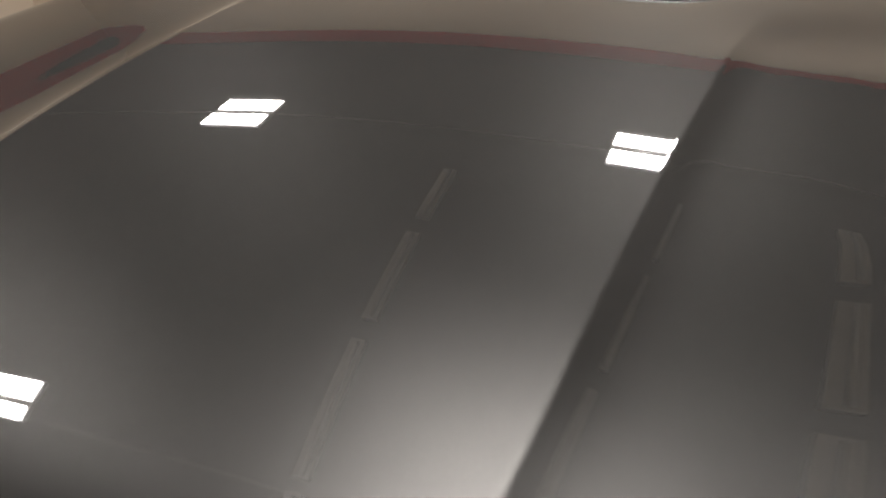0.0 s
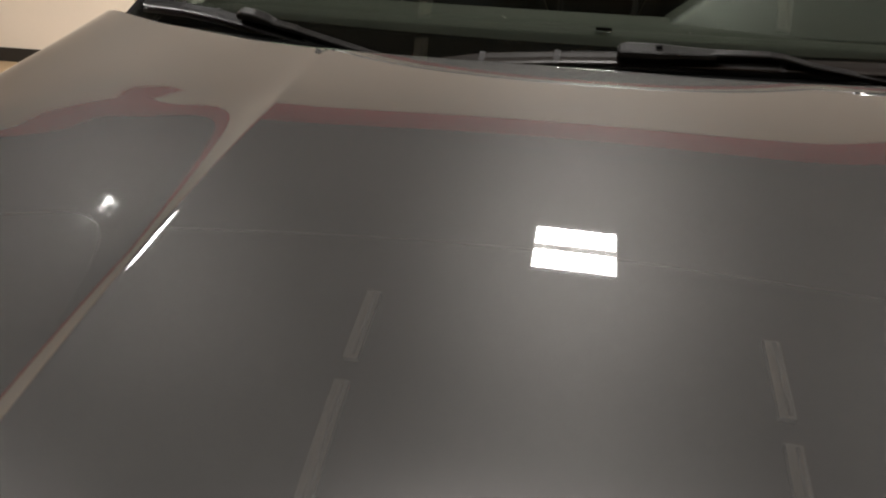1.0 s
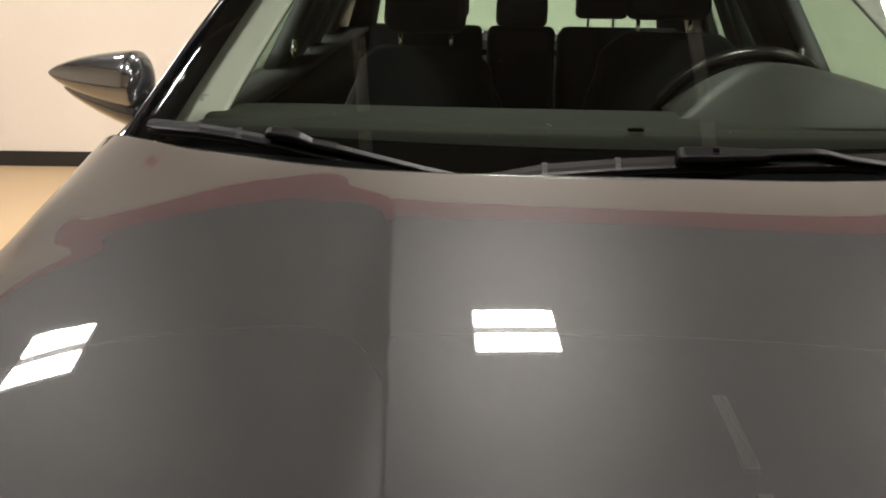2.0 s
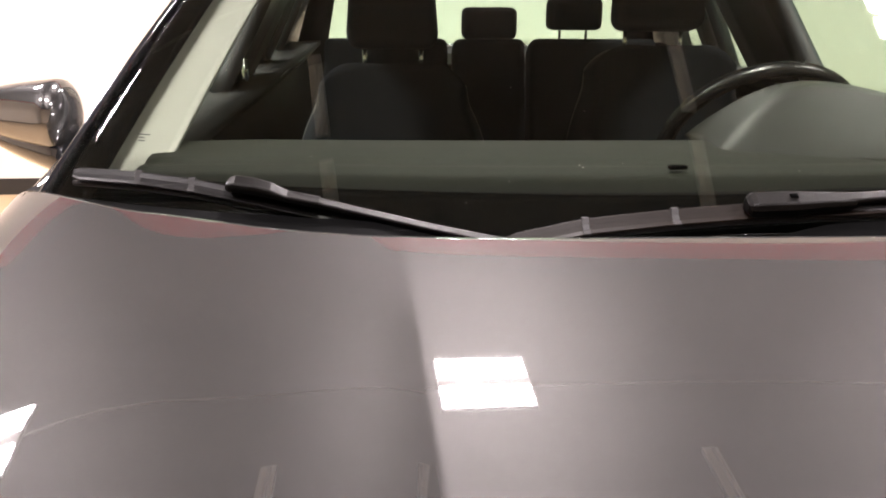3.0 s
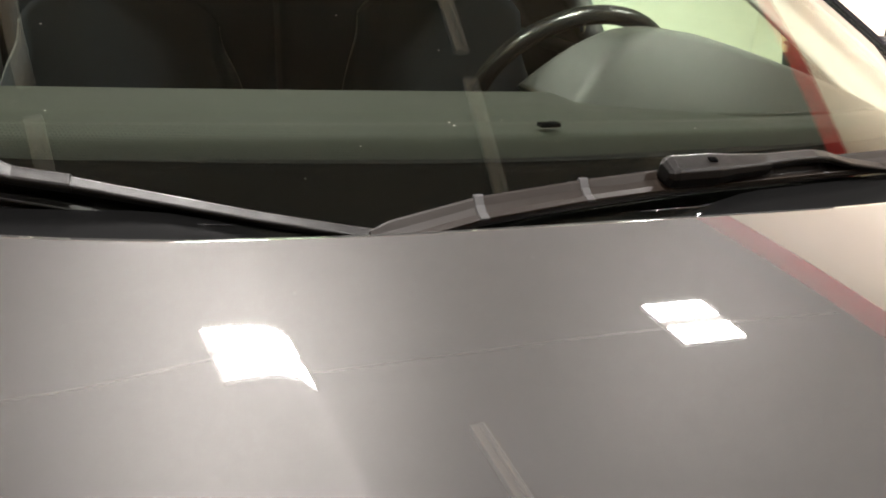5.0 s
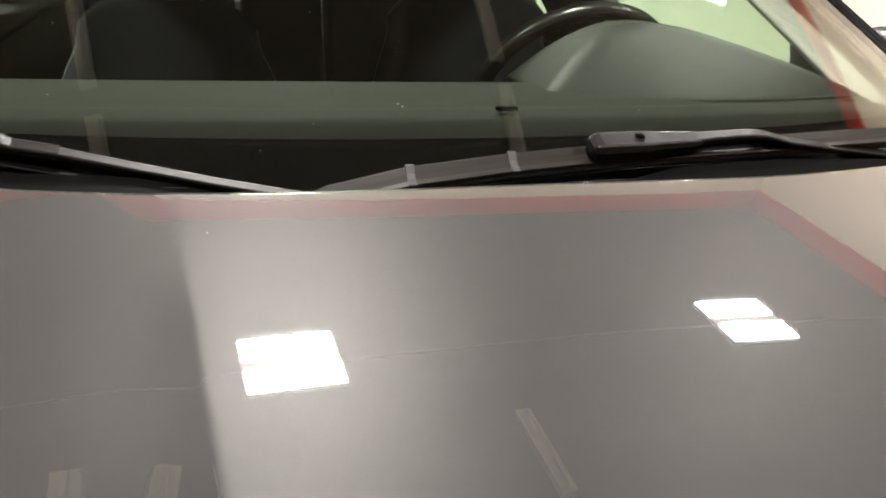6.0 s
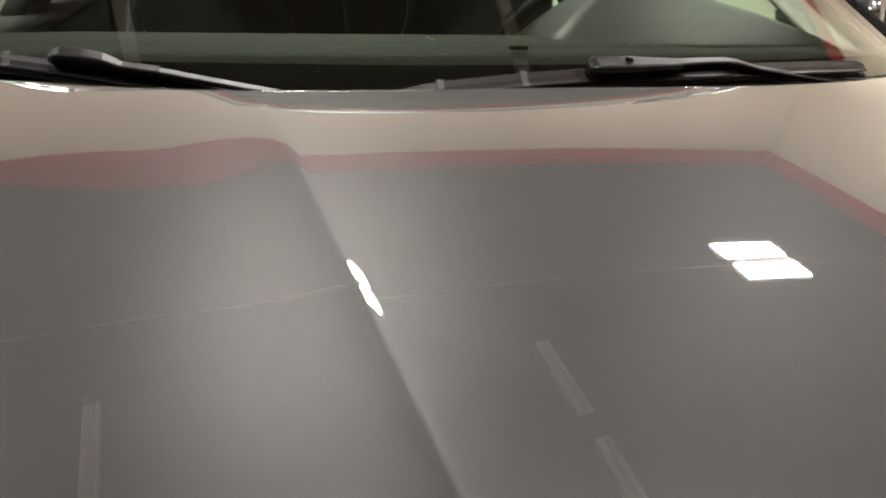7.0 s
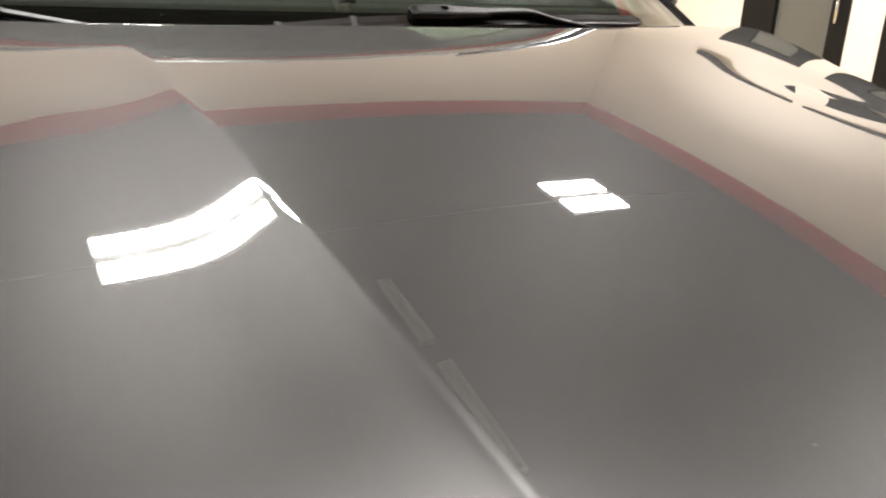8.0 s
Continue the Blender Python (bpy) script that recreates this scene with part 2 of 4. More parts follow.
def loft(name, stations, profile, material, parent=None, label="", smooth=False):
    """A closed bar along x: stations are (x, y, z, width, height), profile gives its (y, z) outline."""
    n = len(profile)
    verts = [(x, y + py * w, z + pz * h) for x, y, z, w, h in stations for py, pz in profile]
    faces = []
    for i in range(len(stations) - 1):
        for k in range(n):
            k2 = (k + 1) % n
            faces.append((i * n + k, (i + 1) * n + k, (i + 1) * n + k2, i * n + k2))
    m = len(stations) - 1
    faces += [tuple(range(n)), tuple(range(m * n, m * n + n))[::-1]]
    ob = mesh_ob(name, verts, faces, material, parent, label, smooth)
    bm = bmesh.new()
    bm.from_mesh(ob.data)
    bmesh.ops.recalc_face_normals(bm, faces=bm.faces)
    bm.to_mesh(ob.data)
    bm.free()
    bv = ob.modifiers.new("edges", "BEVEL")
    bv.width, bv.segments, bv.limit_method, bv.angle_limit = 0.0008, 2, "ANGLE", 0.5
    return ob


def spaced(a, b, n):
    return [a + (b - a) * i / (n - 1) for i in range(n)]


def lerp(a, b, t):
    return a + (b - a) * t


def curve_at(knots, t):
    """Smooth interpolation of (t, value) knots."""
    if t <= knots[0][0]:
        return knots[0][1]
    for (t0, v0), (t1, v1) in zip(knots, knots[1:]):
        if t <= t1:
            k = (t - t0) / (t1 - t0)
            k = k * k * (3 - 2 * k)
            return v0 + (v1 - v0) * k
    return knots[-1][1]


# ---- the room ----
TURN = 0.0365                      # the room lies slightly askew to the car
H, RED = 3.987, 3.748
X0, X1, Y0, Y1 = -6.2, 4.941, -5.4, 4.871
ROOM = Matrix.Rotation(TURN, 4, "Z")


def room(ob):
    ob.matrix_world = ROOM
    return ob


def build_room():
    room(tagged(box("floor", X0, X1, Y0, Y1, -0.2, 0.0, M_FLOOR), "tan smooth workshop floor", "floor", kind="structure"))
    room(tagged(box("ceiling", X0 - 0.2, X1 + 0.2, Y0 - 0.2, Y1 + 0.2, H, H + 0.2, M_CEIL), "dark grey painted concrete ceiling", "ceiling", kind="structure"))
    for name, (a, b, c, d) in {"wall_north": (X0 - 0.2, X1 + 0.2, Y1, Y1 + 0.2), "wall_south": (X0 - 0.2, X1 + 0.2, Y0 - 0.2, Y0), "wall_west": (X0 - 0.2, X0, Y0, Y1)}.items():
        room(tagged(box(name, a, b, c, d, -0.2, H, M_WALL), "cream painted workshop wall", "wall", kind="structure"))
    t = 0.006
    for name, (a, b, c, d) in {"trim_north": (X0, X1, Y1 - t, Y1), "trim_south": (X0, X1, Y0, Y0 + t), "trim_west": (X0, X0 + t, Y0 + t, Y1 - t), "trim_east": (X1 - t, X1, Y0 + t, Y1 - t)}.items():
        room(tagged(box(name, a, b, c, d, RED, H - 0.002, M_RED), "red painted band under the ceiling", "wall band", kind="structure"))
    t = 0.014
    for name, (a, b, c, d) in {"baseboard_north": (X0, X1, Y1 - t, Y1), "baseboard_south": (X0, X1, Y0, Y0 + t), "baseboard_west": (X0, X0 + t, Y0 + t, Y1 - t)}.items():
        room(tagged(box(name, a, b, c, d, 0.0, 0.115, M_BLACK_BASE, bevel=0.003), "black baseboard along the wall", "baseboard", kind="structure"))


DOORS = [(2.68, 3.62), (1.30, 2.415), (0.0, 1.1)]
DOOR_TOP = 2.05


def build_east_wall():
    """The wall with dark-framed glazed doors."""
    bm = bmesh.new()
    cuts = sorted(DOORS)
    y = Y0
    for a, b in cuts:
        box_bm(X1, X1 + 0.2, y, a, -0.2, H, bm=bm)
        box_bm(X1, X1 + 0.2, a, b, DOOR_TOP, H, bm=bm)
        y = b
    box_bm(X1, X1 + 0.2, y, Y1, -0.2, H, bm=bm)
    room(tagged(part("wall_east", bm, M_WALL), "cream painted workshop wall with door openings", "wall", kind="structure"))
    room(tagged(box("wall_corridor", X1 + 1.6, X1 + 1.7, Y0, Y1, -0.2, 2.6, M_WALL), "plain wall behind the glazed doors", "wall", kind="structure"))
    room(tagged(box("floor_corridor", X1, X1 + 1.6, Y0, Y1, -0.2, -0.004, M_FLOOR), "floor behind the glazed doors", "floor", kind="structure"))
    room(tagged(box("ceiling_corridor", X1 + 0.2, X1 + 1.7, Y0, Y1, 2.5, 2.6, M_CEIL), "low ceiling behind the doors", "ceiling", kind="structure"))
    for n, (a, b) in enumerate(cuts):
        door = new("door_%d" % (n + 1))
        tagged(door, "dark-framed door with a frosted pane, closed, in the cream wall", "door", kind="structure")
        xa, xb = X1 - 0.012, X1 + 0.09
        w = 0.15
        box("door_frame", xa, xb, a, a + w, 0.0, DOOR_TOP, M_DARK_FRAME, door, bevel=0.004)
        box("door_frame", xa, xb, b - w * 2.05, b, 0.0, DOOR_TOP, M_DARK_FRAME, door, bevel=0.004)
        box("door_frame", xa, xb, a + w, b - w * 2.05, DOOR_TOP - 0.20, DOOR_TOP, M_DARK_FRAME, door, bevel=0.004)
        box("door_frame", xa, xb, a + w, b - w * 2.05, 0.0, 0.22, M_DARK_FRAME, door, bevel=0.004)
        box("pane", xa + 0.04, xa + 0.05, a + w - 0.002, b - w * 2.05 + 0.002, 0.22, DOOR_TOP - 0.20, M_DOOR_GLASS, door)
        tube("door_handle", [(xa - 0.05, a + 0.07, 0.95), (xa - 0.05, a + 0.07, 1.15)], 0.011, M_CHROME, door, "brushed chrome pull handle")
        room(door)
        bar = new("overdoor_bar")
        tagged(bar, "narrow black bar fixed to the wall over the door", "wall bar", group="bars over the doors")
        box("casing", X1 - 0.045, X1, a - 0.02, b + 0.12, 2.40, 2.46, M_DARK_FRAME, bar, bevel=0.006)
        room(bar)


LIGHTS = [(-3.187, 2.759), (0.098, 2.798), (3.336, 2.798), (-3.249, -0.777), (0.09, -0.98), (3.33, -0.95)]
LIGHT_Y = (2.79, -0.95)


def ceiling_light():
    lamp = new("ceiling_light")
    tagged(lamp, "twin white rectangular panel lamp, lit, under the ceiling", "ceiling lamp", group="ceiling lamps")
    box("housing", -0.285, 0.285, -0.262, 0.262, -0.035, 0.0, M_LIGHT_BODY, lamp, bevel=0.005)
    for y in (-0.1505, 0.1505):
        box("diffuser", -0.273, 0.273, y - 0.101, y + 0.101, -0.043, -0.0352, M_GLOW, lamp, "glowing white diffuser", bevel=0.002)
        beam = bpy.data.lights.new("beam", "AREA")
        beam.shape, beam.size, beam.size_y = "RECTANGLE", 0.54, 0.2
        beam.energy, beam.spread, beam.color = BEAM, radians(126), (1.0, 0.965, 0.92)
        ob = new("beam", beam)
        ob.parent = lamp
        ob.location = (0, y, -0.047)
    return lamp


def build_ceiling_things():
    base = ceiling_light()
    first = True
    for x, y in LIGHTS:
        m = ROOM @ Matrix.Translation((x, y, H))
        if first:
            base.matrix_world = m
            first = False
        else:
            copy_thing(base, m)
    for x in (-1.140, 1.264):
        for a, b in ((1.45, 2.09), (0.42, 1.27), (-0.80, 0.25), (-2.2, -0.95), (-3.6, -2.35)):
            tray = new("unlit_lamp")
            tagged(tray, "unlit narrow white batten lamp under the ceiling", "batten lamp", group="unlit batten lamps")
            box("channel", -0.045, 0.045, -(b - a) / 2, (b - a) / 2, -0.05, 0.0, M_STEEL, tray, bevel=0.004)
            tube("tube", [(0.012, -(b - a) / 2 + 0.03, -0.062), (0.012, (b - a) / 2 - 0.03, -0.062)], 0.013, M_STEEL, tray, "unlit white lamp tube")
            tray.matrix_world = ROOM @ Matrix.Translation((x, (a + b) / 2, H))
    for y in LIGHT_Y:
        pipe = tube("conduit", [(-5.9, y - 0.02, H - 0.012), (4.8, y - 0.02, H - 0.008)], 0.006, M_PIPE, None)
        room(tagged(pipe, "thin grey electrical conduit along the ceiling", "conduit", group="ceiling conduits"))


# ---- the car ----
CAR = new("car")
tagged(CAR, "dark grey metallic crossover car parked in the workshop", "car")

HX = (1.11899, 0.10025, -0.0474, 0.0011, 0.02779, -0.17773, -0.23386, 0.12746)
HT = (-0.00115, -0.00254, 0.01255, -0.00276, 0.0582, -0.10266, -0.02022)      # leaning and twisting of the middle panel
QF = (-0.16248, -0.29267, -0.08153, 0.09073, 0.65753, 2.45343, 1.54564, -0.75173, -1.76272, 0.00039, -0.05546, 0.02557)      # wing side of the crease, front part
QR = (-0.19816, -0.37104, 0.53036, 3.06659, 0.8363, 3.32968, 3.62197, -1.27813, -2.9772, -0.00901, -0.03422, 0.04874)      # and towards the windscreen
WX = ((-0.01693, 0.01995, -0.01434, -0.13272), (-0.01868, -0.06154, 0.03535, 0.2437), (0.02552, -0.0006, -0.04489, 0.06728), (0.03597, 0.04638, -0.0658, -0.15029), (0.0075, 0.00968, -0.05309, -0.18929))      # finer swell of the wing beside the crease


SHIFT = 0.1354


def smooth01(t):
    t = min(max(t, 0.0), 1.0)
    return t * t * (3 - 2 * t)


def crease_x(y, side=-1):
    """Distance of a crease from the plane x = 0; the bonnet's own middle lies a little to +x."""
    return 0.32011 + 0.06622 * y - 0.01033 * y * y + (SHIFT if side > 0 else 0)


def hood_rear(x):
    return lerp(-0.0402 + 0.0493 * x * x + 0.7644 * x ** 4, -0.0402 + 0.19 * x * x + 0.22 * x ** 4, smooth01((x - 0.45) / 0.2))


def wing(q, u, v, y):
    """Fall of the bonnet at u outside the crease: a shallow valley, then the shoulder."""
    z = (q[0] + q[1] * v + q[2] * v * v + q[3] * v ** 3) * u + (q[4] + q[5] * v + q[6] * v * v) * u * u + (q[7] + q[8] * v) * u ** 3
    return z - (q[9] + q[10] * math.exp(min(y, 0) / 0.25) + q[11] * max(y + 0.6, 0) ** 2) * (1 - (1 - min(u / 0.16, 1)) ** 3)


# the two rear corners, where the creases fade and the bonnet runs up smoothly to the pillars:
# where they begin in y and x, where the shoulder starts, shape by powers of x and y, fall of the shoulder
POWERS = [(0, 0), (1, 0), (0, 1), (2, 0), (1, 1), (0, 2), (3, 0), (2, 1), (1, 2), (0, 3), (4, 0), (3, 1), (2, 2), (1, 3), (0, 4), (3, 2), (2, 3), (4, 1)]
CORNERS = {-1: (-0.34, 0.30, 0.31, 0.13, 0.74, (0.0131, -0.0404, 0.1335, -0.0569, 0.1864, -0.0919, -0.2887, 1.5025, 0.8312, -0.5879, -1.1808, -1.4159, 2.0294, 1.0467, -1.0039, 0.1126, 0.2728, -25.5244), (-1.3226, 5.7129)),
           1: (-0.54, 0.26, 0.30, 0.13, 0.80, (0.0134, -0.0321, 0.0767, -0.0934, 0.0373, -0.2923, -0.2399, 0.8969, -1.2484, -0.3167, -0.1734, 3.1368, -1.1258, -2.3746, -0.3037, -0.1577, -7.2006, 7.6748), (6.0, 1.5))}


def corner(side, x, y, z):
    """Height near a rear corner, blended in from the height z of the rest of the bonnet."""
    y0, depth, x0, width, shoulder, c, fall = CORNERS[side]
    share = smooth01((y - y0) / depth) * smooth01((x - x0) / width)
    if share == 0:
        return z
    a, b = min(x, 0.95) - 0.55, min(max(y, -0.5), 0.4)
    s = max(x - (shoulder + 0.15 * y), 0)
    swell = 1.1 + sum(k * a ** i * b ** j for k, (i, j) in zip(c, POWERS)) - fall[0] * s * s - 10 * fall[1] * s ** 3
    return lerp(z, swell, share)


def hood_z(x, y):
    side = 1 if x > 0 else -1
    x = abs(x)
    xc = crease_x(y)
    xs = crease_x(y, side)
    zc = HX[0] + HX[1] * y + HX[2] * y * y + HX[3] * y ** 3
    xi = min(x, xs)
    z = zc + (HX[4] + HX[5] * y + HX[6] * y * y) * (xc * xc - xi * xi) + HX[7] * (xi ** 4 - xc ** 4)
    sx = side * xi
    z += sx * (HT[0] + HT[1] * y + HT[2] * y * y + HT[3] * sx * sx) + HT[4] * (xi ** 4 - xc ** 4) * y + HT[5] * y ** 3 * (xc * xc - xi * xi) + HT[6] * y ** 4
    if x > xs:
        edge = hood_edge_x(y)
        u = (x - xs) * (edge - xc) / (edge - xs)
        v = min(max(y, -0.86), 0.0)
        z += lerp(wing(QF, u, v, y), wing(QR, u, v, y), smooth01((y + 0.41) / 0.18))
        a, b = u / (u + 0.08), min(max(y, -1.1), 0.1) + 0.5
        z += sum(a ** (i + 1) * (k[0] + b * (k[1] + b * (k[2] + b * k[3]))) for i, k in enumerate(WX))
        z -= 0.0034 * (1 - smooth01((y + 0.26) / 0.18)) * (1 - math.exp(-u / 0.021))
        s = max(x - (0.74 + 0.15 * y), 0)
        z -= 1.2 * s * s + 6 * s ** 3
    z = corner(side, x, y, z)
    f = max(-1.20 - y, 0)
    return z - 1.6 * f * f - 4 * f ** 3


HOOD_FRONT = -1.36


def hood_edge_x(y):
    return 0.855 + 0.15 * min(y, 0) - 0.10 * max(y, 0)


def build_hood():
    inner = spaced(0, 0.96, 24) + [0.986, 1.0]
    outer = [0.0028, 0.006, 0.009, 0.0125, 0.016, 0.021, 0.027, 0.034, 0.042, 0.052, 0.065, 0.08, 0.095, 0.11, 0.125, 0.14, 0.16]
    ss = spaced(0, 0.86, 58) + spaced(0.865, 1.0, 46)
    cols = [("i", -v) for v in reversed(inner[1:])] + [("i", v) for v in inner]
    right = [("o", u) for u in outer] + [("t", t) for t in spaced(0.08, 1.0, 26)]
    cols = [(k, -v if k != "i" else v) for k, v in reversed(right)] + cols + right

    def point(c, s):
        kind, v = c
        y = lerp(HOOD_FRONT, 0.0, s)
        x = 0.0
        for _ in range(6):
            if kind == "i":
                x = v * crease_x(y, v)
            elif kind == "o":
                x = math.copysign(crease_x(y, v) + abs(v), v)
            else:
                a = crease_x(y, v) + 0.16
                x = math.copysign(lerp(a, hood_edge_x(y), abs(v)), v)
            y = lerp(HOOD_FRONT + 0.22 * x * x, hood_rear(min(abs(x), 0.86)), s)
        return (x, y, hood_z(x, y))

    sheet("hood", point, cols, ss, M_PAINT, CAR, "dark grey metallic bonnet with two raised creases", thick=0.012)


# windscreen
def screen_shift(x):
    return 0.2655 * x * x - 0.0269 * x ** 4 + 0.0921 * x ** 6


W_TOP = 0.76


def screen(u, t, lift=0.0):
    """A point of the windscreen: u -1..1 across, t 0..1 up."""
    x = u * lerp(0.822, 0.667, t)
    w = t * W_TOP
    return (x, 0.018 + screen_shift(x) + w - 0.50 * lift, 1.075 + 0.6069 * w - 0.0996 * w * w + 0.866 * lift)


def build_screen():
    us, vs = spaced(-1, 1, 61), spaced(0.0, 1, 25)
    g = sheet("windscreen", lambda u, t: screen(u, t), us, vs, M_GLASS, CAR, "clear curved windscreen, a little dusty", thick=0.005)
    g.visible_shadow = False
    # black printed border inside the glass
    sheet("screen_border", lambda u, t: screen(u, t, -0.008), us, spaced(0.0, 0.124, 8), M_DASH_LOW, CAR, "black printed glass border", thick=0.001)
    # its upper edge fades out in rows of ever smaller dots
    verts, faces = [], []
    for row in range(13):
        t, r = 0.126 + 0.0039 * row, lerp(0.0016, 0.0005, row / 12)
        for k in range(-214, 215):
            c = Vector(screen((k + 0.5 * (row % 2)) * 0.00432, t, -0.0075))
            across = (Vector(screen((k + 1) * 0.00432, t, -0.0075)) - Vector(screen(k * 0.00432, t, -0.0075))).normalized()
            up = (Vector(screen(k * 0.00432, t + 0.01, -0.0075)) - Vector(screen(k * 0.00432, t, -0.0075))).normalized()
            first = len(verts)
            verts += [tuple(c + r * (math.cos(a) * across + math.sin(a) * up)) for a in [math.pi * i / 4 for i in range(8)]]
            faces.append(tuple(range(first, first + 8)))
    tagged(mesh_ob("printed_dots", verts, faces, M_FRIT, CAR, "fading rows of black printed dots", smooth=False), kind="stuff")
    for s in (-1, 1):
        sheet("printed_edge", lambda u, t: screen(u, t, -0.007), [s * v for v in (0.915, 0.935, 0.96, 0.985, 0.999)], vs, M_DASH_LOW, CAR, "black printed edge of the glass", thick=0.001, flip=s < 0)
        tube("glass_seal", [screen(s * 1.003, t, 0.003) for t in vs], 0.005, M_GLOSS, CAR, "gloss black seal beside the glass", sides=8)
        # painted outer pillar
        def pillar(u, t, s=s):
            x, y, z = screen(s * 1.0, t)
            return (x + s * (0.004 + 0.022 * u), y + 0.03 * u + 0.07 * u * u, z + 0.006 - 0.04 * u * u)
        sheet("pillar", pillar, spaced(0, 1, 8), spaced(0.0, 1, 27), M_PAINT, CAR, thick=0.01, flip=s < 0)
        def cap(u, t, s=s):
            a = Vector(pillar(1.0, t))
            b = Vector((s * 0.885, a.y + 0.05, 1.05))
            p = a.lerp(b, u)
            return (p.x + s * 0.026 * math.sin(u * math.pi), p.y, p.z + 0.022 * math.sin(u * math.pi))
        sheet("fender_top", cap, spaced(0, 1, 12), spaced(0.0, 0.55, 18), M_PAINT, CAR, "painted wing top running into the pillar", thick=0.008, flip=s < 0)
        # pale inner trim
        def lining(u, t, s=s):
            x, y, z = screen(s * lerp(0.955, 0.852, u), t, -0.02)
            return (x - s * 0.004, y + 0.02 + 0.05 * math.sin(u * math.pi / 2), z - 0.012 * u)
        sheet("pillar_lining", lining, spaced(0, 1, 8), spaced(0.09, 1, 20), M_LINING, CAR, "pale grey pillar trim", thick=0.01)


def build_specks():
    for k, (ua, ub) in enumerate(((-0.905, -0.879), (-0.901, -0.887), (-0.897, -0.883))):
        t = 0.232 - 0.008 * k
        sheet("print_bar", lambda u, v, t=t: screen(u, t + v, -0.0165), spaced(ua, ub, 4), (0.0, 0.0025), M_TRIM, CAR, "tiny dark printed line", thick=0.0005)
    rng = random.Random(4)
    spots = [(-0.113, 0.172, 1.6), (-0.578, 0.321, 1.0), (-0.30, 0.095, 0.8), (-0.557, 0.181, 0.9), (-0.233, 0.14, 0.7), (0.241, 0.16, 0.8), (-0.118, 0.177, 1.0), (-0.091, 0.305, 0.9), (-0.218, 0.368, 1.0)]
    spots += [(rng.uniform(-0.9, 0.9), rng.uniform(0.12, 0.8), rng.uniform(0.3, 0.6)) for _ in range(16)]
    bm = bmesh.new()
    for u, t, k in spots:
        r = 0.0008 * k
        bmesh.ops.create_icosphere(bm, subdivisions=1, radius=r, matrix=Matrix.Translation(screen(u, t, 0.0004)) @ Matrix.Diagonal((1.0 + rng.random(), 1, 0.5, 1)))
    tagged(part("dirt_specks", bm, M_DUST, CAR, "pale dirt specks on the glass"), kind="stuff")
    bm = bmesh.new()
    for _ in range(14):
        x, y = rng.uniform(-0.7, 0.7), rng.uniform(-0.85, -0.08)
        r = 0.00035 * rng.uniform(0.6, 1.5)
        bmesh.ops.create_icosphere(bm, subdivisions=1, radius=r, matrix=Matrix.Translation((x, y, hood_z(x, y))) @ Matrix.Diagonal((1.0 + rng.random(), 1, 0.4, 1)))
    tagged(part("dust_grains", bm, M_DUST, CAR, "fine pale dust on the bonnet"), kind="stuff")


def build_cowl():
    def low(u, t):
        x = u * 0.822
        out = smooth01((abs(x + 0.08) - 0.15) / 0.15)
        foot = screen(u, lerp(0.03, 0.05, out))
        y0, y1 = hood_rear(abs(x)) - 0.05, foot[1]
        z0, z1 = 1.045 + 0.02 * x * x, foot[2] + lerp(-0.004, 0.003, out)
        return (x, lerp(y0, y1, t), lerp(z0, z1, smooth01(t)) - 0.012 * math.sin(t * math.pi))
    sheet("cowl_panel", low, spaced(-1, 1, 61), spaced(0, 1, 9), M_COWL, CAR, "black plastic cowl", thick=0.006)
    # thin gloss ribs added at the glass foot, standing in for short lamp streaks
    for x, w in ((-0.535, 0.075), (0.06, 0.075), (-0.36, 0.05)):
        a, b = screen(x / 0.822, 0.035, 0.003), screen((x + w) / 0.822, 0.035, 0.003)
        tube("glint_rib", [a, tuple((Vector(a) + Vector(b)) / 2), b], [0.0003, 0.0005, 0.0003], M_GLOSS, CAR)


# outlines of the wiper parts: y across, z up, in halves of width and height
ARM_OUTLINE = [(1.0, -1.0), (1.0, 0.55), (0.75, 0.95), (0.35, 1.0), (-0.85, 0.35), (-1.0, 0.15), (-1.0, -0.35), (-0.7, -1.0)]
SPOILER_OUTLINE = [(0.9, -0.8), (0.8, 0.7), (0.62, 1.0), (0.45, 0.8), (0.1, 0.1), (-0.4, -0.45), (-1.0, -0.75), (-1.0, -1.0)]


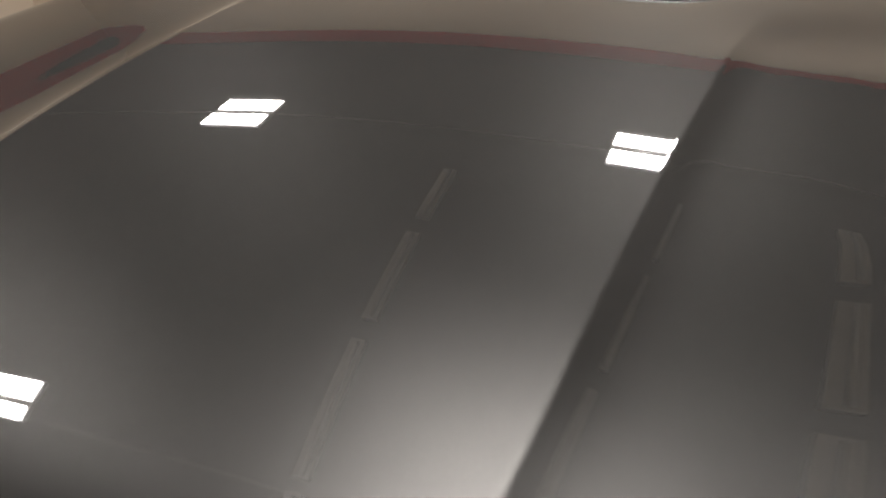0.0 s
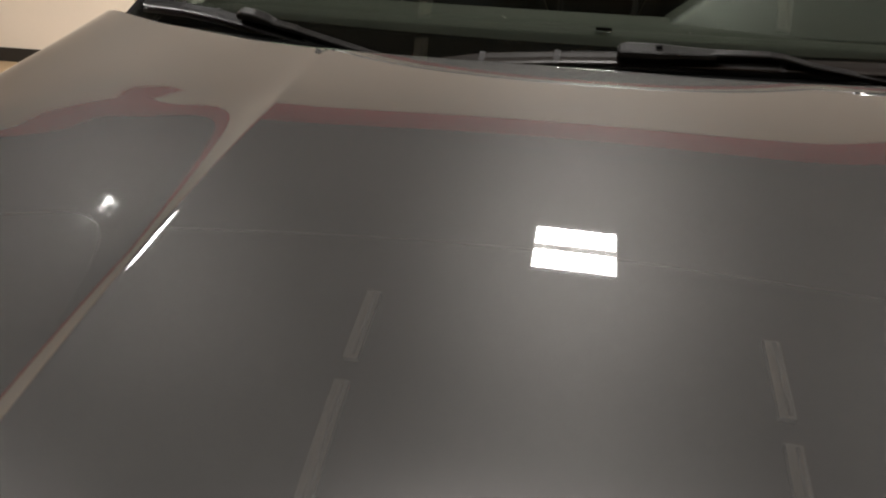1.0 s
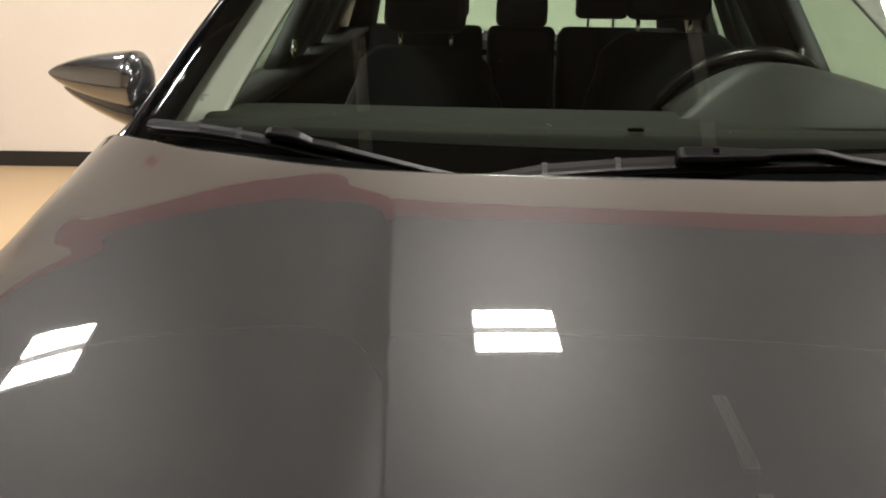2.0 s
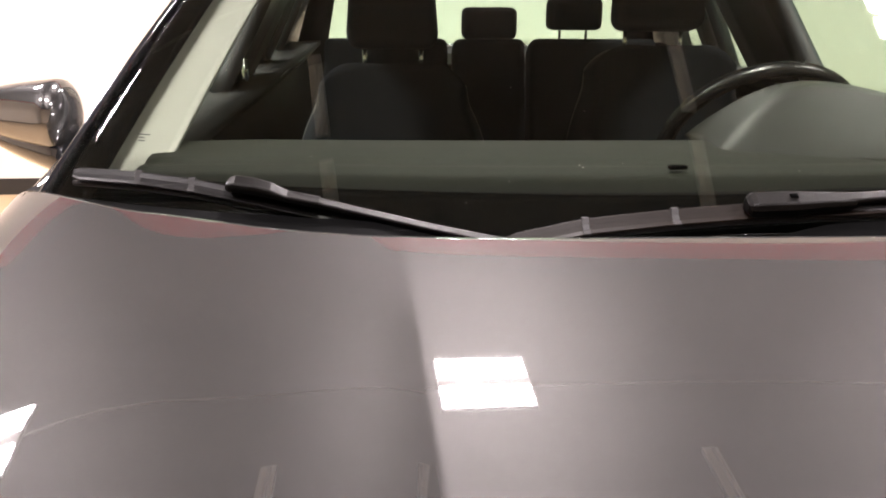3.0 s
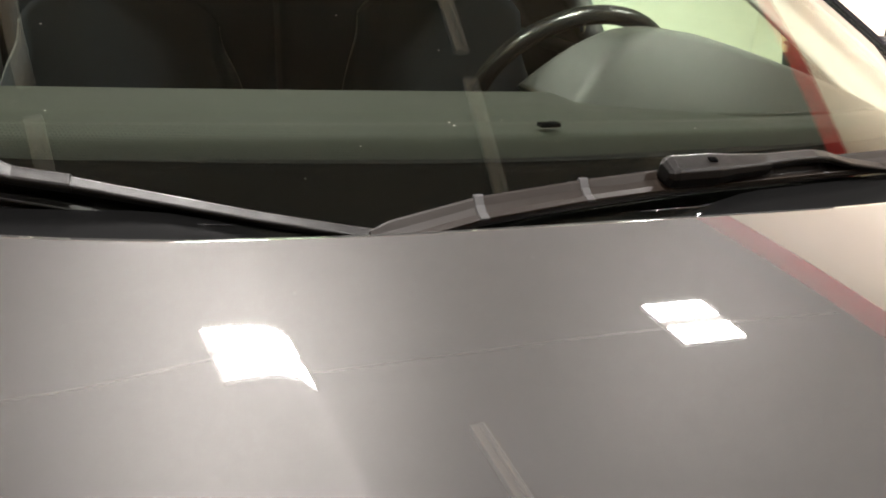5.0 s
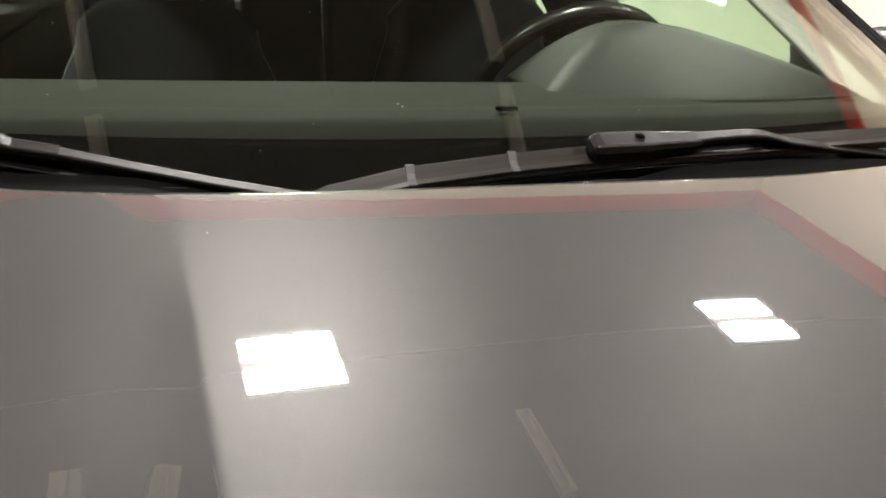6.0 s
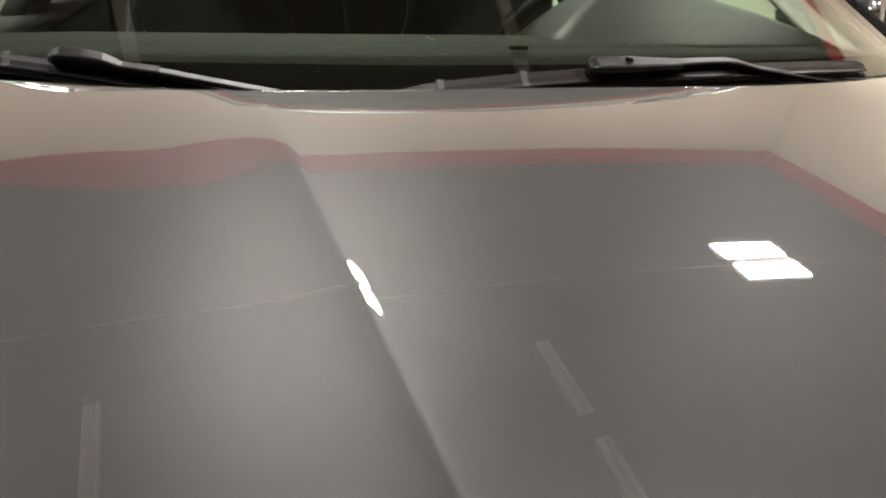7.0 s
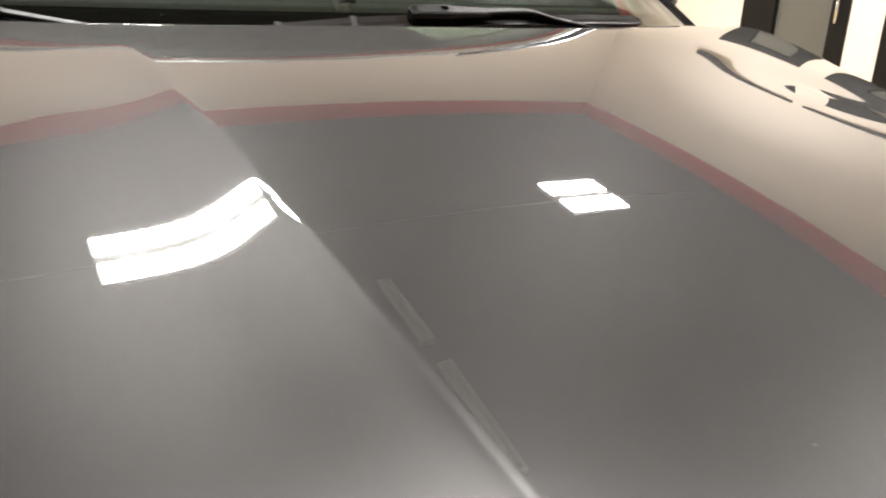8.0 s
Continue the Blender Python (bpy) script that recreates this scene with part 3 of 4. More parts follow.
def build_wipers():
    # blades rest along the foot of the glass; arms lie over them
    def blade(pts, clips, parent, material, w=0.0115, h=0.0078):
        tube("rubber", [(x, y, z - 0.013) for x, y, z in pts], 0.004, M_RUBBER, parent, sides=6)
        ends = [(1 if 0 < i < len(pts) - 1 else 0.6) for i in range(len(pts))]
        loft("spoiler", [(x, y, z, w * k, h * k) for (x, y, z), k in zip(pts, ends)], SPOILER_OUTLINE, material, parent, "grey rubber wiper spoiler, lit or shaded tone in its colour")
        for x, y, z in clips:
            loft("clip", [(x - 0.0045, y, z + 0.001, w * 1.05, h * 1.15), (x + 0.0045, y, z + 0.001, w * 1.05, h * 1.15)], SPOILER_OUTLINE, M_RUBBER, parent)

    w = new("wiper")
    w.parent = CAR
    right = [(-0.205, 0.034, 1.088), (-0.188, 0.036, 1.091), (-0.106, 0.044, 1.1055), (0.003, 0.055, 1.1135), (0.095, 0.064, 1.1175), (0.22, 0.078, 1.118), (0.34, 0.093, 1.119), (0.449, 0.108, 1.120), (0.56, 0.128, 1.119), (0.575, 0.131, 1.118)]
    blade(right, [(-0.106, 0.044, 1.1055), (0.003, 0.055, 1.1135), (0.32, 0.0905, 1.119)], w, M_SPOILER_LIT)
    head = [(0.088, 0.058, 1.1265, 0.008, 0.007), (0.092, 0.058, 1.126, 0.012, 0.012), (0.099, 0.059, 1.1265, 0.0135, 0.0138), (0.150, 0.064, 1.1265, 0.0135, 0.0138), (0.172, 0.067, 1.127, 0.012, 0.0115), (0.215, 0.072, 1.1275, 0.0105, 0.0095), (0.226, 0.0735, 1.128, 0.0098, 0.0085)]
    loft("arm_head", head, ARM_OUTLINE, M_ARM, w, "satin black arm end cap with a slot")
    slot = box_bm(-0.0045, 0.0045, -0.003, 0.003, -0.0012, 0.0008)
    bmesh.ops.transform(slot, matrix=Matrix.Translation((0.1455, 0.0605, 1.1369)) @ Matrix.Rotation(0.42, 4, "X"), verts=slot.verts)
    part("head_slot", slot, M_DASH_LOW, w)
    arm = [(0.20, 0.071, 1.1285, 0.0095, 0.0065), (0.226, 0.0735, 1.1295, 0.0095, 0.0068), (0.262, 0.078, 1.131, 0.009, 0.0060), (0.298, 0.082, 1.1315, 0.009, 0.0058), (0.318, 0.0845, 1.1295, 0.0088, 0.0055), (0.357, 0.089, 1.1205, 0.0085, 0.0050), (0.427, 0.097, 1.110, 0.0085, 0.0050), (0.52, 0.113, 1.097, 0.010, 0.006), (0.60, 0.13, 1.085, 0.013, 0.008)]
    loft("arm", arm, ARM_OUTLINE, M_ARM, w, "satin black wiper arm")
    tube("pivot", [(0.60, 0.13, 1.06), (0.60, 0.13, 1.10)], 0.014, M_ARM, w)
    w2 = new("wiper")
    w2.parent = CAR
    left = [(-0.765, 0.229, 1.131), (-0.752, 0.225, 1.131), (-0.669, 0.198, 1.131), (-0.594, 0.176, 1.126), (-0.52, 0.150, 1.118), (-0.42, 0.118, 1.104), (-0.354, 0.096, 1.0925), (-0.282, 0.073, 1.0805), (-0.25, 0.063, 1.075)]
    blade(left, [(-0.669, 0.198, 1.131), (-0.594, 0.176, 1.126)], w2, M_SPOILER_SHADED, 0.010, 0.0075)
    head = [(-0.545, 0.156, 1.130, 0.008, 0.005), (-0.540, 0.154, 1.1315, 0.0115, 0.0085), (-0.532, 0.1515, 1.1335, 0.0125, 0.0095), (-0.507, 0.143, 1.132, 0.0125, 0.0095), (-0.484, 0.135, 1.1285, 0.012, 0.0085), (-0.464, 0.129, 1.1225, 0.011, 0.0058), (-0.4225, 0.115, 1.118, 0.0102, 0.0062)]
    loft("arm_head", head, ARM_OUTLINE, M_ARM, w2, "satin black arm end cap")
    arm = [(-0.428, 0.1165, 1.1183, 0.009, 0.0052), (-0.353, 0.093, 1.1065, 0.0085, 0.0048), (-0.288, 0.072, 1.0968, 0.0082, 0.0046), (-0.219, 0.049, 1.0885, 0.008, 0.0046), (-0.14, 0.026, 1.080, 0.009, 0.005), (-0.08, 0.010, 1.072, 0.012, 0.007)]
    loft("arm", arm, ARM_OUTLINE, M_ARM, w2, "satin black wiper arm")
    tube("pivot", [(-0.08, 0.012, 1.045), (-0.08, 0.012, 1.080)], 0.013, M_ARM, w2)


# cabin
def build_dash():
    def top(u, v):
        x = u * 0.70
        y = lerp(0.196 + 0.10 * x * x, 0.478 + 0.05 * x * x, v)
        z = 1.123 + 0.014 * math.sin(min(v * 1.6, 1) * math.pi / 2) - 0.030 * max(v - 0.86, 0) / 0.14 * 0.4 - 0.03 * max(abs(x) - 0.55, 0)
        z -= 0.05 * (1 - smooth01(v / 0.11)) ** 2
        # shallow trough across the top pad
        z -= 0.004 * math.exp(-((v - 0.30) / 0.05) ** 2)
        return (x, y, z)
    sheet("dashboard", top, spaced(-1, 1, 60), spaced(0, 1, 40), M_DASH, CAR, "grained dark dashboard top", thick=0.02)
    box("dashboard_base", -0.70, 0.70, 0.10, 0.21, 0.95, 1.062, M_DASH_LOW, CAR, "black well under the windscreen", bevel=0.01)
    box("dashboard_front", -0.70, 0.70, 0.20, 0.52, 0.80, 1.108, M_DASH_LOW, CAR, bevel=0.02)

    def hoodlet(u, v):
        """Asymmetric dome whose front slope and flanks meet in soft ridges."""
        w = 0.215 if u < 0 else 0.315
        w *= lerp(1.05, 1.0, v)
        across = 0.097 * (1 - abs(u) ** (1.9 if u < 0 else 1.45))
        slope = 0.097 * min(v * 1.25, 1.0) ** 0.9
        k = 0.014
        h = max(k - abs(across - slope), 0) / k
        return (0.385 + w * u, lerp(0.30, 0.53, v) + 0.05 * u * u * (1 - v), 1.130 + max(min(across, slope) - h * h * k / 4, -0.002))
    sheet("instrument_hood", hoodlet, spaced(-1, 1, 60), spaced(0, 1, 40), M_DOME, CAR, "domed instrument hood", thick=0.012)
    bm = box_bm(-0.013, 0.013, -0.006, 0.006, -0.003, 0.0024, 0.002, 2)
    bmesh.ops.transform(bm, matrix=Matrix.Translation((0.062, 0.236, 1.1348)) @ Matrix.Rotation(0.12, 4, "Z"), verts=bm.verts)
    part("dash_sensor", bm, M_DASH_LOW, CAR, "small black sensor cover")
    wheel = new("steering_wheel")
    wheel.parent = CAR
    c, rx = Vector((0.405, 0.775, 1.066)), math.radians(122)
    ring = []
    for k in range(64):
        a = 2 * math.pi * k / 64
        ring.append(c + Matrix.Rotation(rx, 3, "X") @ Vector((0.193 * math.cos(a), 0.193 * math.sin(a), 0)))
    tube("rim", ring, 0.0165, M_LEATHER, wheel, "black leather wheel rim", sides=14, closed=True)
    for k in (-1, 1):
        tube("spoke", [c + Vector((0.0, 0.0, 0)), c + Vector((k * 0.18, 0.0, 0.0))], [0.035, 0.018], M_LEATHER, wheel, flat=0.5)
    tube("spoke", [c, c + Matrix.Rotation(rx, 3, "X") @ Vector((0, -0.17, 0))], [0.03, 0.018], M_LEATHER, wheel, flat=0.5)
    hub = bmesh.new()
    bmesh.ops.create_uvsphere(hub, u_segments=20, v_segments=12, radius=0.075)
    bmesh.ops.transform(hub, matrix=Matrix.Translation(c) @ Matrix.Rotation(rx, 4, "X") @ Matrix.Diagonal((1, 0.9, 0.45, 1)), verts=hub.verts)
    part("airbag_cover", hub, M_LEATHER, wheel, smooth=True)


def rounded(name, sx, sy, sz, m, material, parent, label="", r=0.04, seg=4):
    bm = box_bm(-sx / 2, sx / 2, -sy / 2, sy / 2, -sz / 2, sz / 2, min(r, sx / 2.1, sy / 2.1, sz / 2.1), seg)
    bmesh.ops.transform(bm, matrix=m, verts=bm.verts)
    return part(name, bm, material, parent, label, smooth=True)


def front_seat(x, top, name="front_seat"):
    seat = new(name)
    seat.parent = CAR

    def back(u, v):
        w = lerp(0.27, 0.205, smooth01((v - 0.45) / 0.55))
        edge = abs(u) ** 4
        z = lerp(0.62, top, v)
        z -= 0.055 * max(abs(u) - 0.55, 0) ** 2 / 0.2 * smooth01((v - 0.7) / 0.3)
        y = lerp(1.24, 1.42, v) - 0.03 * edge + 0.02 * math.cos(u * 1.4) * math.sin(v * math.pi)
        return (x + u * w, y, z)
    sheet("backrest", back, spaced(-1, 1, 24), spaced(0, 1, 24), M_FABRIC, seat, "black fabric backrest", thick=-0.10)
    pts = [back(u, 1.0) for u in spaced(-0.98, 0.98, 24)]
    low = [back(-0.98, v) for v in spaced(0.35, 0.98, 10)]
    high = [back(0.98, v) for v in spaced(0.98, 0.35, 10)]
    tube("piping", [(p[0], p[1] - 0.004, p[2] + 0.001) for p in low + pts + high], 0.0045, M_PIPING, seat, "grey piped seam", sides=6)
    rounded("cushion", 0.52, 0.50, 0.16, Matrix.Translation((x, 1.05, 0.60)), M_FABRIC, seat, r=0.06)
    for dx in (-0.079, 0.079):
        tube("post", [(x + dx, 1.447, top - 0.03), (x + dx, 1.452, top + 0.075)], 0.0065, M_CHROME, seat, "bright steel headrest post")
    bm = box_bm(-0.125, 0.125, -0.055, 0.055, -0.095, 0.095, 0.045, 5)
    for v in bm.verts:
        v.co.x *= 1 - 0.12 * (v.co.z / 0.095 > 0) * (v.co.z / 0.095)
        v.co.y -= 0.02 * (v.co.x / 0.125) ** 2
    bmesh.ops.transform(bm, matrix=Matrix.Translation((x, 1.45, top + 0.145)) @ Matrix.Rotation(radians(-8), 4, "X"), verts=bm.verts)
    part("headrest", bm, M_FABRIC, seat, smooth=True)


def build_cabin():
    front_seat(-0.358, 1.165, "passenger_seat")
    front_seat(0.372, 1.215, "driver_seat")
    bench = new("rear_bench")
    bench.parent = CAR
    for x, w in ((-0.40, 0.46), (-0.016, 0.27), (0.38, 0.48)):
        rounded("backrest", w, 0.16, 0.62, Matrix.Translation((x, 2.22 - 0.015 * (w < 0.3), 0.89)) @ Matrix.Rotation(radians(-14), 4, "X"), M_FABRIC, bench, r=0.035)
    for z in (1.02, 1.10):
        tube("seam", [(-0.135, 2.165 + 0.25 * (z - 1.02), z), (0.10, 2.165 + 0.25 * (z - 1.02), z)], 0.003, M_TRIM, bench, sides=6)
    rounded("cushion", 1.26, 0.52, 0.18, Matrix.Translation((0, 1.92, 0.58)), M_FABRIC, bench, r=0.06)
    for x, z in ((-0.33, 1.235), (-0.016, 1.204), (0.301, 1.238)):
        rounded("headrest", 0.205, 0.08, 0.115 if x else 0.1, Matrix.Translation((x, 2.235, z + 0.055)), M_FABRIC, bench, r=0.03)
        for dx in (-0.05, 0.05):
            tube("post", [(x + dx, 2.24, z - 0.05), (x + dx, 2.24, z + 0.02)], 0.005, M_TRIM, bench)
    box("parcel_shelf", -0.62, 0.62, 2.36, 2.95, 1.075, 1.10, M_INNER, CAR, "dark parcel shelf", bevel=0.006)
    box("cabin_floor", -0.74, 0.74, 0.15, 3.0, 0.30, 0.34, M_INNER, CAR)
    box("centre_console", -0.10, 0.10, 0.50, 1.45, 0.34, 0.72, M_INNER, CAR, bevel=0.03)


# outer shell
BELT = [(-0.2, 1.04), (0.3, 1.06), (1.2, 1.075), (2.2, 1.10), (3.0, 1.13)]
Z_ROOF = 1.555


def side_x(y, z):
    """Half width of the body."""
    plan = curve_at([(-1.4, 0.70), (-0.7, 0.86), (0.0, 0.905), (1.2, 0.92), (2.4, 0.915), (3.1, 0.84), (3.35, 0.70)], y)
    k = (z - 0.62) / 0.45
    return plan - 0.045 * max(k, 0) ** 2 - 0.05 * max(-k, 0) ** 2


def build_shell():
    wheels = (-0.45, 2.36)

    def open_arch(y, z):
        return any((y - w) ** 2 + (z - 0.34) ** 2 < 0.385 ** 2 for w in wheels)

    for s in (-1, 1):
        for name, ya, yb in (("fender", -1.18, 0.30), ("front_door", 0.306, 1.33), ("rear_door", 1.336, 2.20), ("quarter_panel", 2.206, 3.22)):
            ny = int((yb - ya) / 0.03) + 2
            ys = spaced(ya, yb, ny)
            zs = spaced(0.22, 1.0, 30)
            verts, faces = [], []
            for y in ys:
                if y < 0.14:
                    ex = hood_edge_x(min(y, 0.10))
                    ztop = hood_z(s * ex, min(y, 0.10)) - 0.004
                else:
                    ex = None
                    ztop = curve_at(BELT, y)
                for z in zs:
                    k = (z - 0.22) / 0.78
                    zz = lerp(0.22, ztop, k)
                    x = side_x(y, zz)
                    if ex is not None:
                        x = lerp(x, ex + 0.002, smooth01((k - 0.80) / 0.20))
                    verts.append((s * x, y, zz))
            n = len(zs)
            for i in range(ny - 1):
                for j in range(n - 1):
                    y, z = (ys[i] + ys[i + 1]) / 2, verts[i * n + j][2] + 0.013
                    if open_arch(y, z):
                        continue
                    f = (i * n + j, (i + 1) * n + j, (i + 1) * n + j + 1, i * n + j + 1)
                    faces.append(f if s > 0 else f[::-1])
            p = mesh_ob(name, verts, faces, M_PAINT, CAR)
            so = p.modifiers.new("thickness", "SOLIDIFY")
            so.thickness, so.offset = 0.012, -1
            if "door" in name:
                z = curve_at(BELT, yb) - 0.13
                tube("door_handle", [(s * (side_x(yb - 0.2, z) + 0.02), yb - 0.22, z), (s * (side_x(yb - 0.1, z) + 0.022), yb - 0.13, z), (s * (side_x(yb - 0.05, z) + 0.018), yb - 0.05, z)], [0.010, 0.013, 0.010], M_PAINT, p)
        # inner door card
        sheet("door_card", lambda u, v, s=s: (s * (0.76 + 0.03 * v), lerp(0.22, 3.13, u), lerp(0.4, curve_at(BELT, lerp(0.22, 3.13, u)) - 0.002, v)), spaced(0, 1, 20), spaced(0, 1, 4), M_INNER, CAR, thick=0.03, flip=s > 0)
        sheet("window_ledge", lambda u, v, s=s: (s * lerp(0.72, 0.885, v), lerp(0.32, 2.95, u), curve_at(BELT, lerp(0.32, 2.95, u)) + 0.008 * (1 - v)), spaced(0, 1, 20), spaced(0, 1, 3), M_INNER, CAR, thick=0.02, flip=s < 0)

        def win(u, v, s=s):
            y = lerp(lerp(0.42, 0.93, v), lerp(2.62, 2.45, v), u)
            zb = curve_at(BELT, y) + 0.006
            return (s * lerp(0.872, 0.675, v), y, lerp(zb, 1.485, v))
        g = sheet("side_glass", win, spaced(0, 1, 14), spaced(0, 1, 6), M_SIDE_GLASS, CAR, "green tinted side window", thick=0.004, flip=s < 0)
        g.visible_shadow = False
        for name, a, b in (("b_pillar", 1.34, 1.78), ("c_pillar", 2.10, 2.28), ("d_pillar", 2.60, 3.10)):
            sheet(name, lambda u, v, s=s, a=a + (0.08 if s < 0 and a < 2 else 0), b=b: (s * (lerp(0.868, 0.668, v) - (0.045 if a < 2 else 0.02) + 0.02 * math.sin(u * math.pi)), lerp(a, b, u) + v * (0.16 if a < 2 else -0.05 if a < 2.5 else -0.16), lerp(curve_at(BELT, lerp(a, b, u)), 1.50, v)), spaced(0, 1, 6), spaced(0, 1, 8), M_TRIM, CAR, "dark window pillar", thick=0.05, flip=s > 0)
        tube("belt_anchor", [(s * 0.735, 1.285, 1.145), (s * 0.737, 1.288, 1.17), (s * 0.735, 1.292, 1.20)], [0.006, 0.010, 0.006], M_CHROME, CAR, "bright belt anchor")
        # door mirror quarter frame
        tube("window_surround", [win(u, v) for u, v in [(0, v) for v in spaced(0, 1, 8)] + [(u, 1) for u in spaced(0.05, 1, 14)]], 0.016, M_TRIM, CAR, sides=8)

    for s in (-1, 1):
        sheet("rear_corner_trim", lambda u, v, s=s: (s * lerp(lerp(0.735, 0.62, v), lerp(0.885, 0.70, v), u), lerp(3.07, 2.86, v) - 0.05 * u, lerp(0.98, 1.49, v)), spaced(0, 1, 4), spaced(0, 1, 6), M_INNER, CAR, thick=0.02)

    def roof(u, v):
        w = lerp(0.667, 0.70, smooth01(v * 4)) * lerp(1, 0.90, v)
        x = u * w
        y = lerp(screen(0, 1.0)[1] + screen_shift(x) + 0.004, 2.92, v)
        z = 1.484 + 0.068 * math.sin(min(v * 1.6, 1) * math.pi / 2) - 0.05 * max(v - 0.55, 0) ** 1.5 / 0.3 - 0.05 * u ** 4 * smooth01(v * 3)
        return (x, y, z)
    sheet("roof", roof, spaced(-1, 1, 24), spaced(0, 1, 24), M_ROUGH_PAINT, CAR, "dark grey painted roof with a roughened clear coat", thick=0.012)
    sheet("headlining", lambda u, v: tuple(Vector(roof(u * 0.97, v)) - Vector((0, 0, 0.03))), spaced(-1, 1, 24), spaced(0, 1, 24), M_LINING, CAR, "pale grey headlining", thick=0.012)
    g = sheet("rear_window", lambda u, v: (u * lerp(0.64, 0.76, v), lerp(2.90, 3.16, v) - 0.10 * u * u, lerp(1.46, 1.13, v)), spaced(-1, 1, 16), spaced(0, 1, 8), M_SIDE_GLASS, CAR, "green tinted rear window", thick=0.004)
    g.visible_shadow = False
    sheet("tailgate", lambda u, v: (u * lerp(0.76, 0.72, v), 3.20 + 0.08 * math.sin(v * math.pi) - 0.16 * u * u, lerp(1.13, 0.55, v)), spaced(-1, 1, 20), spaced(0, 1, 12), M_PAINT, CAR, thick=0.012)
    sheet("tailgate_trim", lambda u, v: (u * 0.82, 3.12 - 0.12 * u * u, lerp(1.12, 0.5, v)), spaced(-1, 1, 12), spaced(0, 1, 4), M_INNER, CAR, thick=0.01)
    sheet("rear_bumper", lambda u, v: (u * 0.80, 3.24 + 0.06 * math.sin(v * math.pi) - 0.24 * u * u, lerp(0.55, 0.25, v)), spaced(-1, 1, 20), spaced(0, 1, 8), M_TRIM, CAR, thick=0.02)
    sheet("front_bumper", lambda u, v: (u * 0.80, -1.32 - 0.09 * math.sin(v * math.pi) + 0.24 * u * u, lerp(0.62, 0.24, v)), spaced(-1, 1, 24), spaced(0, 1, 10), M_PAINT, CAR, thick=0.02, flip=True)
    sheet("nose", lambda u, v: (u * 0.72, -1.325 - 0.04 * math.sin(v * math.pi) + 0.22 * u * u, lerp(hood_z(u * 0.72, HOOD_FRONT + 0.22 * (u * 0.72) ** 2) - 0.006, 0.62, v)), spaced(-1, 1, 24), spaced(0, 1, 8), M_TRIM, CAR, "black radiator grille panel", thick=0.02, flip=True)
    for k in range(5):
        z = 0.66 + 0.045 * k
        tube("grille_bar", [(x, -1.365 + 0.22 * x * x, z) for x in spaced(-0.42, 0.42, 12)], 0.008, M_CHROME, CAR, sides=6)
    for s in (-1, 1):
        rounded("headlamp", 0.26, 0.16, 0.11, Matrix.Translation((s * 0.60, -1.25, 0.76)) @ Matrix.Rotation(s * 0.35, 4, "Z"), M_LENS, CAR, "clear headlamp", r=0.03)
        rounded("tail_lamp", 0.20, 0.06, 0.13, Matrix.Translation((s * 0.64, 3.215, 0.98)) @ Matrix.Rotation(-s * 0.35, 4, "Z"), M_TAIL, CAR, "red tail lamp", r=0.03)
    box("underbody", -0.78, 0.78, -1.1, 3.05, 0.18, 0.28, M_TRIM, CAR, bevel=0.02)
    box("bulkhead", -0.70, 0.70, -0.02, 0.10, 0.30, 1.035, M_INNER, CAR)
    for wy in wheels:
        for s in (-1, 1):
            wheel = new("wheel")
            wheel.parent = CAR
            c = Vector((s * 0.80, wy, 0.335))
            prof = [(0.225, 0.10), (0.31, 0.108), (0.330, 0.09), (0.335, 0.0), (0.330, -0.09), (0.31, -0.108), (0.225, -0.10)]
            verts, faces = [], []
            for k in range(40):
                a = 2 * math.pi * k / 40
                verts += [c + Vector((w * s, r * math.cos(a), r * math.sin(a))) for r, w in prof]
            n = len(prof)
            for k in range(40):
                for j in range(n - 1):
                    k2 = (k + 1) % 40
                    faces.append((k * n + j, k2 * n + j, k2 * n + j + 1, k * n + j + 1))
            mesh_ob("tyre", verts, faces, M_TYRE, wheel, "black tyre")
            bm = bmesh.new()
            bmesh.ops.create_cone(bm, cap_ends=True, segments=40, radius1=0.228, radius2=0.228, depth=0.15)
            bmesh.ops.transform(bm, matrix=Matrix.Translation(c - Vector((s * 0.02, 0, 0))) @ Matrix.Rotation(math.pi / 2, 4, "Y"), verts=bm.verts)
            for k in range(5):
                a = 2 * math.pi * k / 5
                sp = box_bm(-0.012, 0.012, -0.03, 0.03, 0.03, 0.215, 0.006)
                bmesh.ops.transform(sp, matrix=Matrix.Translation(c + Vector((s * 0.07, 0, 0))) @ Matrix.Rotation(a, 4, "X"), verts=sp.verts)
                part("spoke", sp, M_RIM, wheel)
            part("rim", bm, M_TRIM, wheel)
            liner = bmesh.new()
            bmesh.ops.create_cone(liner, cap_ends=True, segments=32, radius1=0.40, radius2=0.40, depth=0.02)
            bmesh.ops.transform(liner, matrix=Matrix.Translation((s * 0.66, wy, 0.36)) @ Matrix.Rotation(math.pi / 2, 4, "Y"), verts=liner.verts)
            part("arch_liner", liner, M_TRIM, CAR)


